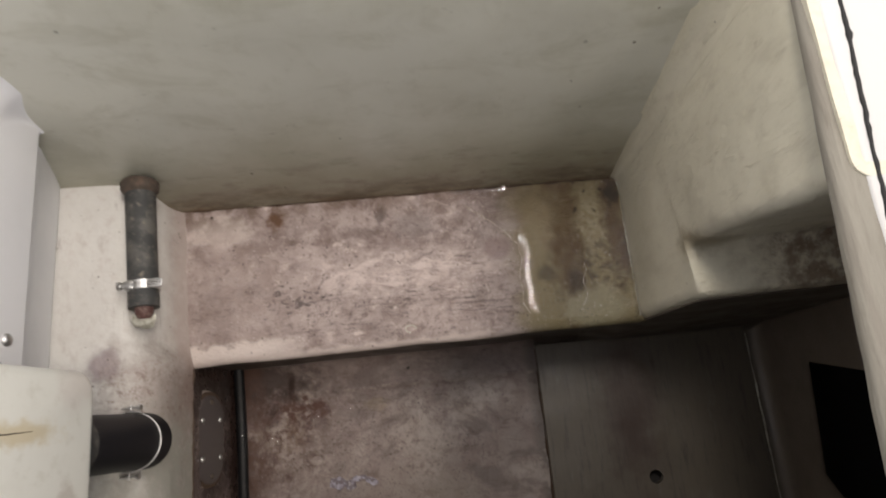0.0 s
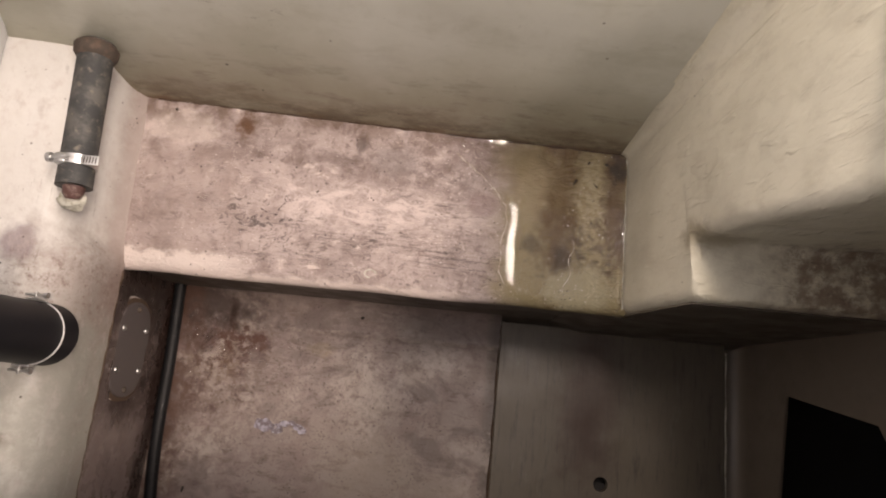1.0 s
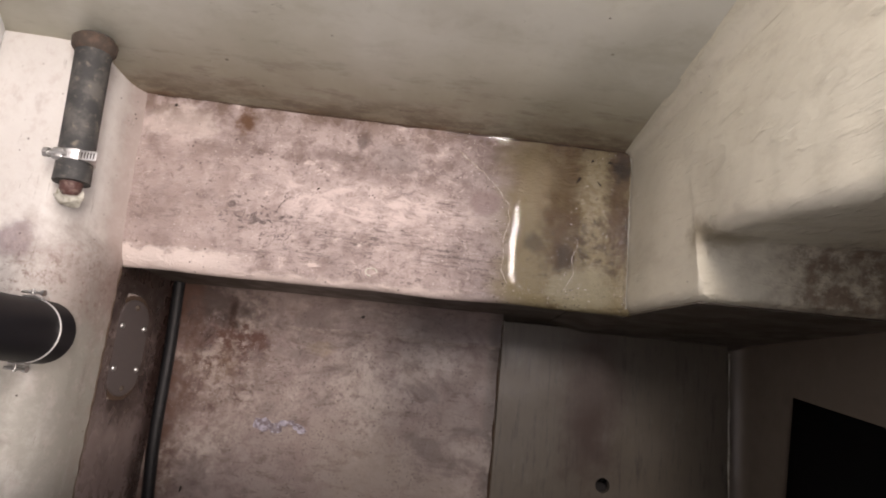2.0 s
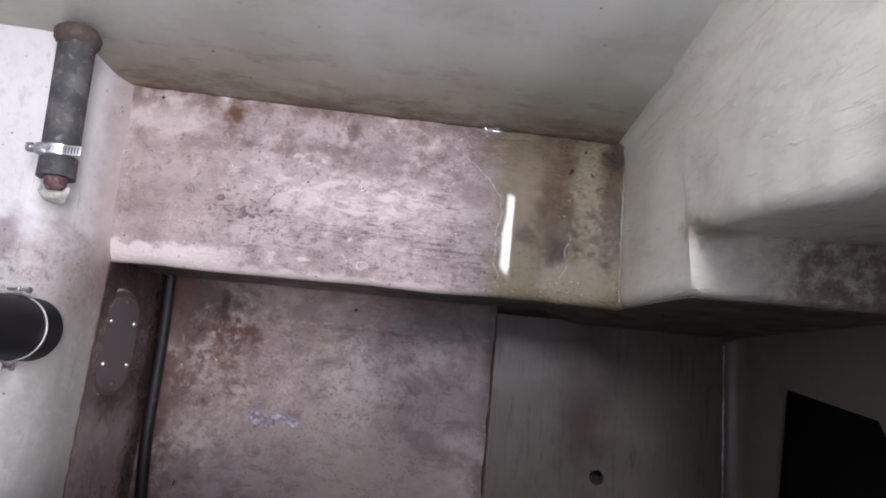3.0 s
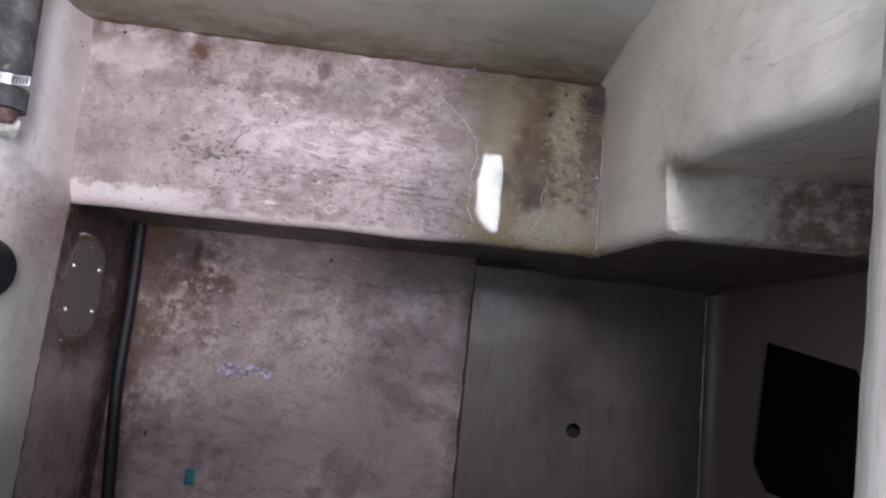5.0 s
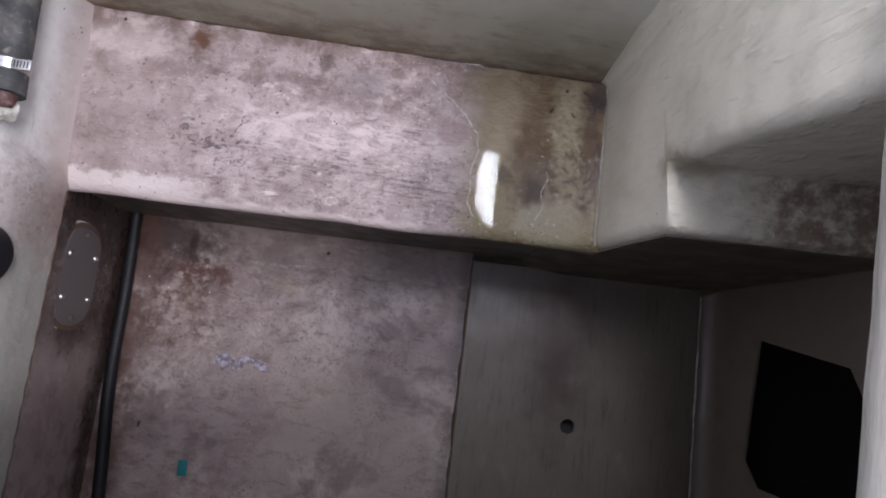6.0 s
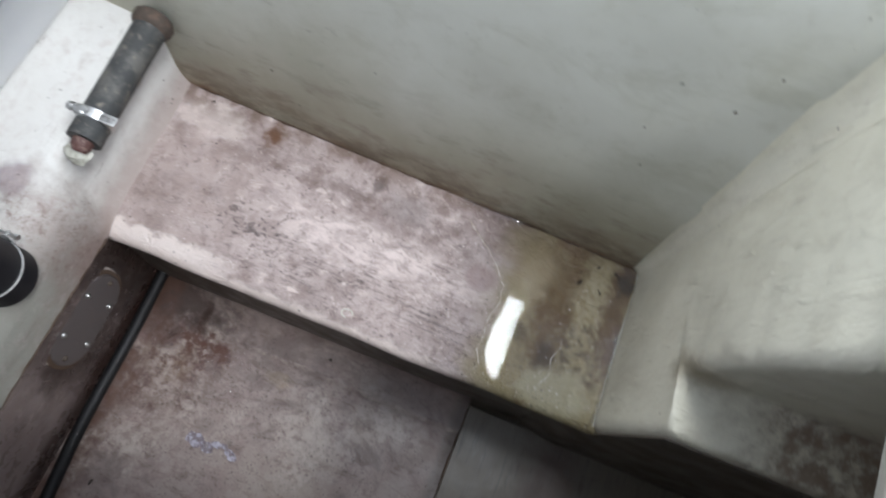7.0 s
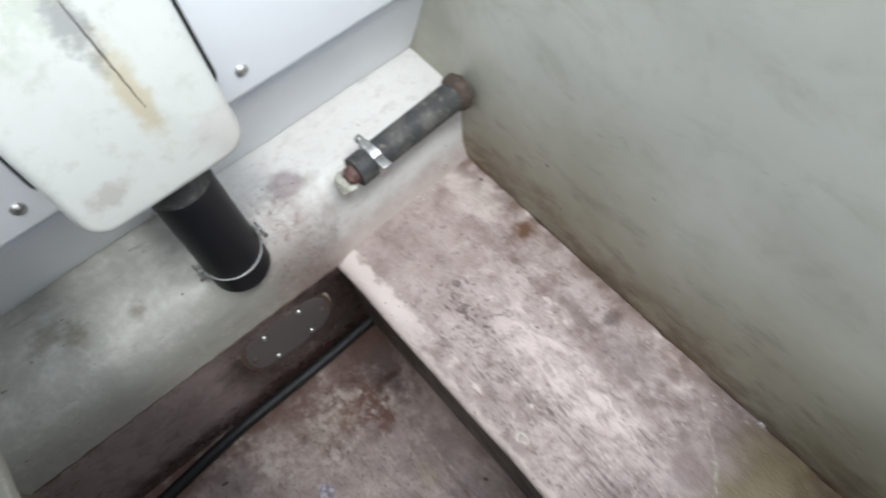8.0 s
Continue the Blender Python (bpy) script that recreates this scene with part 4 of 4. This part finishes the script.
for v in smear.verts:
    v.co = Vector((-0.003 + v.co.x * 0.012, -0.071 + v.co.y * 0.010, -0.012 + v.co.z * 0.009)) + 0.003 * noise.noise_vector(v.co * 1.7)
part("sealant", smear, SEALANT, stub, "lump of yellowed sealant")

# inspection plate on the stained side
plate = thing("inspection_plate", "long brown rounded plate screwed to the stained well side", "plate", at=(-0.006, -0.08, -0.055))
PT = Matrix.Rotation(radians(-6.1), 4, 'Y')


def tilt(bm):
    bmesh.ops.transform(bm, matrix=PT, verts=bm.verts)
    return bm


part("cover", tilt(rounded_box(0, 0, 0.050, 0.028, -0.002, 0.0055, 0.026, 0.002)), PLATE, plate)
part("dark_surround", tilt(rounded_box(0, 0.001, 0.0545, 0.0310, -0.003, 0.0036, 0.027, 0.001)), GRIMELINE, plate, "dark ring round the cover")
part("rim", tilt(rounded_box(0.001, 0.007, 0.0548, 0.0325, -0.004, 0.0034, 0.031, 0.001)), RIM, plate, "worn pale rim of old sealant")
for y, z, metal in ((0.021, 0.020, STEEL), (0.021, -0.019, STEEL), (-0.022, 0.020, STEEL), (-0.022, -0.019, STEEL), (0.042, 0.0, COLLAR), (-0.042, 0.0, COLLAR)):
    part("screw", tilt(dome_bm((0.0053, y, z), (1, 0, 0), 0.0032, 0.0028, 10)), metal, plate)

# black cable along the foot of the well side
cable_pts = []
for k in range(40):
    s = k / 39
    cable_pts.append(Vector((-0.012 + 0.022 * s ** 1.6 + 0.0012 * math.sin(s * 9), 0.03 - 0.42 * s, -0.169 + 0.0012 * math.sin(s * 13 + 1))))
cable = tagged(link("cable", tube_bm(cable_pts, 0.0070, 16), SHEATH), "wet black rubber cable lying along the well floor", "cable")

# standing water at the clean end of the shelf
def puddle_bm():
    edge = [(0.318, 0.168), (0.324, 0.150), (0.331, 0.136), (0.352, 0.130), (0.367, 0.116), (0.380, 0.098), (0.382, 0.080), (0.377, 0.060), (0.379, 0.045), (0.3775, 0.030), (0.386, 0.018), (0.396, 0.010)]
    run = polyline([(x, y, 0) for x, y in edge])
    bm = bmesh.new()
    nu, nv = 60, 30
    rows = []
    for i in range(nu + 1):
        p = run(i / nu)
        q = Vector((0.503, 0.168 - 0.158 * i / nu, 0))
        row = []
        for j in range(nv + 1):
            f = (j / nv) ** 2
            c = p.lerp(q, f)
            d = (c - p).length
            row.append(bm.verts.new((c.x + 0.0012 * noise.noise((i * 0.5, 0, 5)) * (1 - f), c.y, 0.0008 + 0.0012 * (1 - math.exp(-d / 0.0012)))))
        rows.append(row)
    for i in range(nu):
        for j in range(nv):
            bm.faces.new((rows[i][j], rows[i][j + 1], rows[i + 1][j + 1], rows[i + 1][j]))
    return bm


puddle = tagged(link("puddle", puddle_bm(), WATER), "thin clear puddle of water on the shelf", "water", kind="structure")
puddle.visible_shadow = False
# pale tube in place of the highlight that follows the puddle's edge
pale_run = polyline([(0.324, 0.151, 0), (0.352, 0.129, 0), (0.367, 0.115, 0), (0.3795, 0.098, 0), (0.3815, 0.080, 0), (0.3765, 0.060, 0), (0.3785, 0.045, 0), (0.377, 0.030, 0), (0.384, 0.018, 0)])
pale_pts = []
for k in range(91):
    p = pale_run(k / 90)
    pale_pts.append((p.x - 0.001 + 0.0014 * noise.noise((k * 0.22, 2, 5)), p.y, 0.0003))
structure("trim_pale_line", joint_bm(pale_pts, 0.0009, 12), PALE_LINE, "thin pale line along the puddle edge, standing in for its highlight", "trim")
structure("trim_pale_line", joint_bm([(0.4475 + 0.002 * math.sin(k * 0.3) - 0.006 * (k / 40) ** 2, 0.07 - 0.055 * k / 40, 0.0014) for k in range(41)], 0.0004, 13), PALE_LINE, "thin pale tide line of an older puddle", "trim")

# flaking film, tape and debris on the well floor
flakes = thing("paint_flake", "bluish flaking paint film on the well floor", "paint flake", at=(0.135, -0.152, -0.179))
rnd = random.Random(11)
for k in range(9):
    bm = bmesh.new()
    cx, cy, r = -0.022 + 0.0065 * k + rnd.uniform(-0.002, 0.002), rnd.uniform(-0.006, 0.006) - 0.0003 * k, (0.0095 if k < 4 else 0.0065) * rnd.uniform(0.7, 1.1)
    n = 8
    top = [bm.verts.new((cx + r * rnd.uniform(0.6, 1.15) * math.cos(2 * math.pi * i / n), cy + 0.8 * r * rnd.uniform(0.6, 1.15) * math.sin(2 * math.pi * i / n), 0.0012 + rnd.uniform(0, 0.0016))) for i in range(n)]
    f = bm.faces.new(top)
    ex = bmesh.ops.extrude_face_region(bm, geom=[f])
    for v in ex["geom"]:
        if isinstance(v, bmesh.types.BMVert):
            v.co.z -= 0.0014
    part("flake", bm, FILM, flakes, smooth=False)

bm = box_bm((-0.0055, -0.009, 0), (0.0055, 0.009, 0.0012), 0.0004)
tape = link("tape_scrap", bm, TEAL)
tape.matrix_world = pose(0.0905, -0.279, -0.1795, 0, 0, 3)
tagged(tape, "small scrap of teal tape on the well floor", "tape")


def chip_bm(length, width):
    bm = bmesh.new()
    n = 7
    low = [bm.verts.new((length * math.cos(2 * math.pi * i / n) * rnd.uniform(0.7, 1.1), width * math.sin(2 * math.pi * i / n) * rnd.uniform(0.7, 1.1), 0)) for i in range(n)]
    high = [bm.verts.new((v.co.x * 0.6, v.co.y * 0.6, width * 0.6)) for v in low]
    bm.faces.new(high)
    for i in range(n):
        bm.faces.new((low[i], low[(i + 1) % n], high[(i + 1) % n], high[i]))
    bm.faces.new(list(reversed(low)))
    return bm


for x, y, z, ln, w, a in ((0.447, 0.131, 0.002, 0.005, 0.0014, 60), (0.468, 0.128, 0.002, 0.004, 0.0008, -50), (0.024, 0.172, 0.0, 0.002, 0.0018, 0), (0.185, 0.096, 0.0, 0.002, 0.0009, 50),
                          (0.031, -0.236, -0.180, 0.004, 0.0018, 80), (0.478, 0.152, 0.002, 0.003, 0.0012, 10), (0.460, 0.152, 0.002, 0.0022, 0.0011, 40), (0.222, -0.012, -0.176, 0.003, 0.002, 30)):
    ob = link("debris", chip_bm(ln, w), CHIP)
    ob.matrix_world = pose(x, y, z, 0, 0, a)
    tagged(ob, "small dark chip of debris lying loose", "debris", "loose chips")

# drops of water: wet glints near the cable and along the shelf edges
drops = bmesh.new()
rnd = random.Random(21)
spots = [(rnd.gauss(0.010, 0.012), rnd.uniform(-0.20, -0.02), -0.179) for _ in range(44)] + [(rnd.uniform(0.02, 0.14), rnd.gauss(-0.06, 0.03), -0.179) for _ in range(40)]
spots += [(rnd.uniform(-0.006, 0.010), rnd.uniform(0.02, 0.16), 0.0) for _ in range(16)] + [(rnd.uniform(0.03, 0.12), rnd.gauss(0.11, 0.02), 0.0) for _ in range(10)]
spots += [(rnd.uniform(0.485, 0.498), rnd.uniform(0.01, 0.09), 0.001) for _ in range(16)] + [(rnd.uniform(0.30, 0.34), rnd.uniform(0.160, 0.166), 0.0) for _ in range(8)]
spots += [(p.x + rnd.uniform(-0.002, 0.005), p.y + rnd.uniform(-0.004, 0.004), p.z + 0.0062) for p in cable_pts[3:24] for _ in range(2)]
for x, y, z in spots:
    r = rnd.uniform(0.0016, 0.0042)
    dome = [(0.0, 1.0), (0.36, 0.8), (0.64, 0.6), (0.84, 0.4), (0.96, 0.2), (1.0, 0.03)]
    tube_bm([(x, y, z + r * 0.24 * h) for h, _ in dome], [r * k for _, k in dome], 10, True, drops)
tagged(link("water_drops", drops, WATER), "scattered small drops of water", "water", kind="stuff").visible_shadow = False

# water held in the joints behind and beside the puddle
def bead_bm(pts, r, seed):
    rnd = random.Random(seed)
    return tube_bm(pts, [r * rnd.uniform(0.5, 1.3) * math.sin(math.pi * (k + 0.5) / len(pts)) ** 0.4 for k in range(len(pts))], 10)


for pts, r, s in (([(0.305 + 0.075 * k / 30, back_y(0.34, 0) - 0.0022 - 0.034 * 0.075 * (k / 30 - 0.5), 0.0006) for k in range(31)], 0.0018, 1),
                  ([(0.4975, 0.006 + 0.09 * k / 36, 0.0012) for k in range(37)], 0.0016, 2),
                  ([(-0.008 - 0.0035 * k / 24, 0.03 + 0.08 * k / 24, 0.0010) for k in range(25)], 0.0015, 3)):
    ob = tagged(link("water_bead", bead_bm(pts, r, s), WATER), "glistening bead of water lying in a joint", "water", "water beads")
    ob.visible_shadow = False

# pale curl of lifted paint near the lip
curl_pts = [Vector((0.249 + 0.0055 * math.cos(a), 0.016 + 0.004 * math.sin(a), 0.0005 + 0.0002 * math.sin(3 * a))) for a in [0.25 * k for k in range(20)]]
curl = tagged(link("paint_curl", tube_bm(curl_pts, 0.0006, 6), SEALANT), "small pale curl of lifted paint on the shelf", "paint curl")

# water drawn up the foot of the back wall
for x0, x1, s in ((0.308, 0.324, 1), (0.331, 0.336, 4), (0.352, 0.374, 2)):
    def meniscus(u, v, x0=x0, x1=x1, s=s):
        x = x0 + (x1 - x0) * u
        y = back_y(x, 0) - 0.0055 + 0.0045 * v + 0.0006 * noise.noise((x * 300, s, 0))
        return (x, y, 0.0018 + 0.0045 * (0.11 * v + 0.035 * v * v))
    ob = tagged(link("water_bead", sheet(meniscus, 16, 8, 0.0008, 0.0), WATER), "glistening water drawn up the foot of the wall", "water", "water beads")
    ob.visible_shadow = False
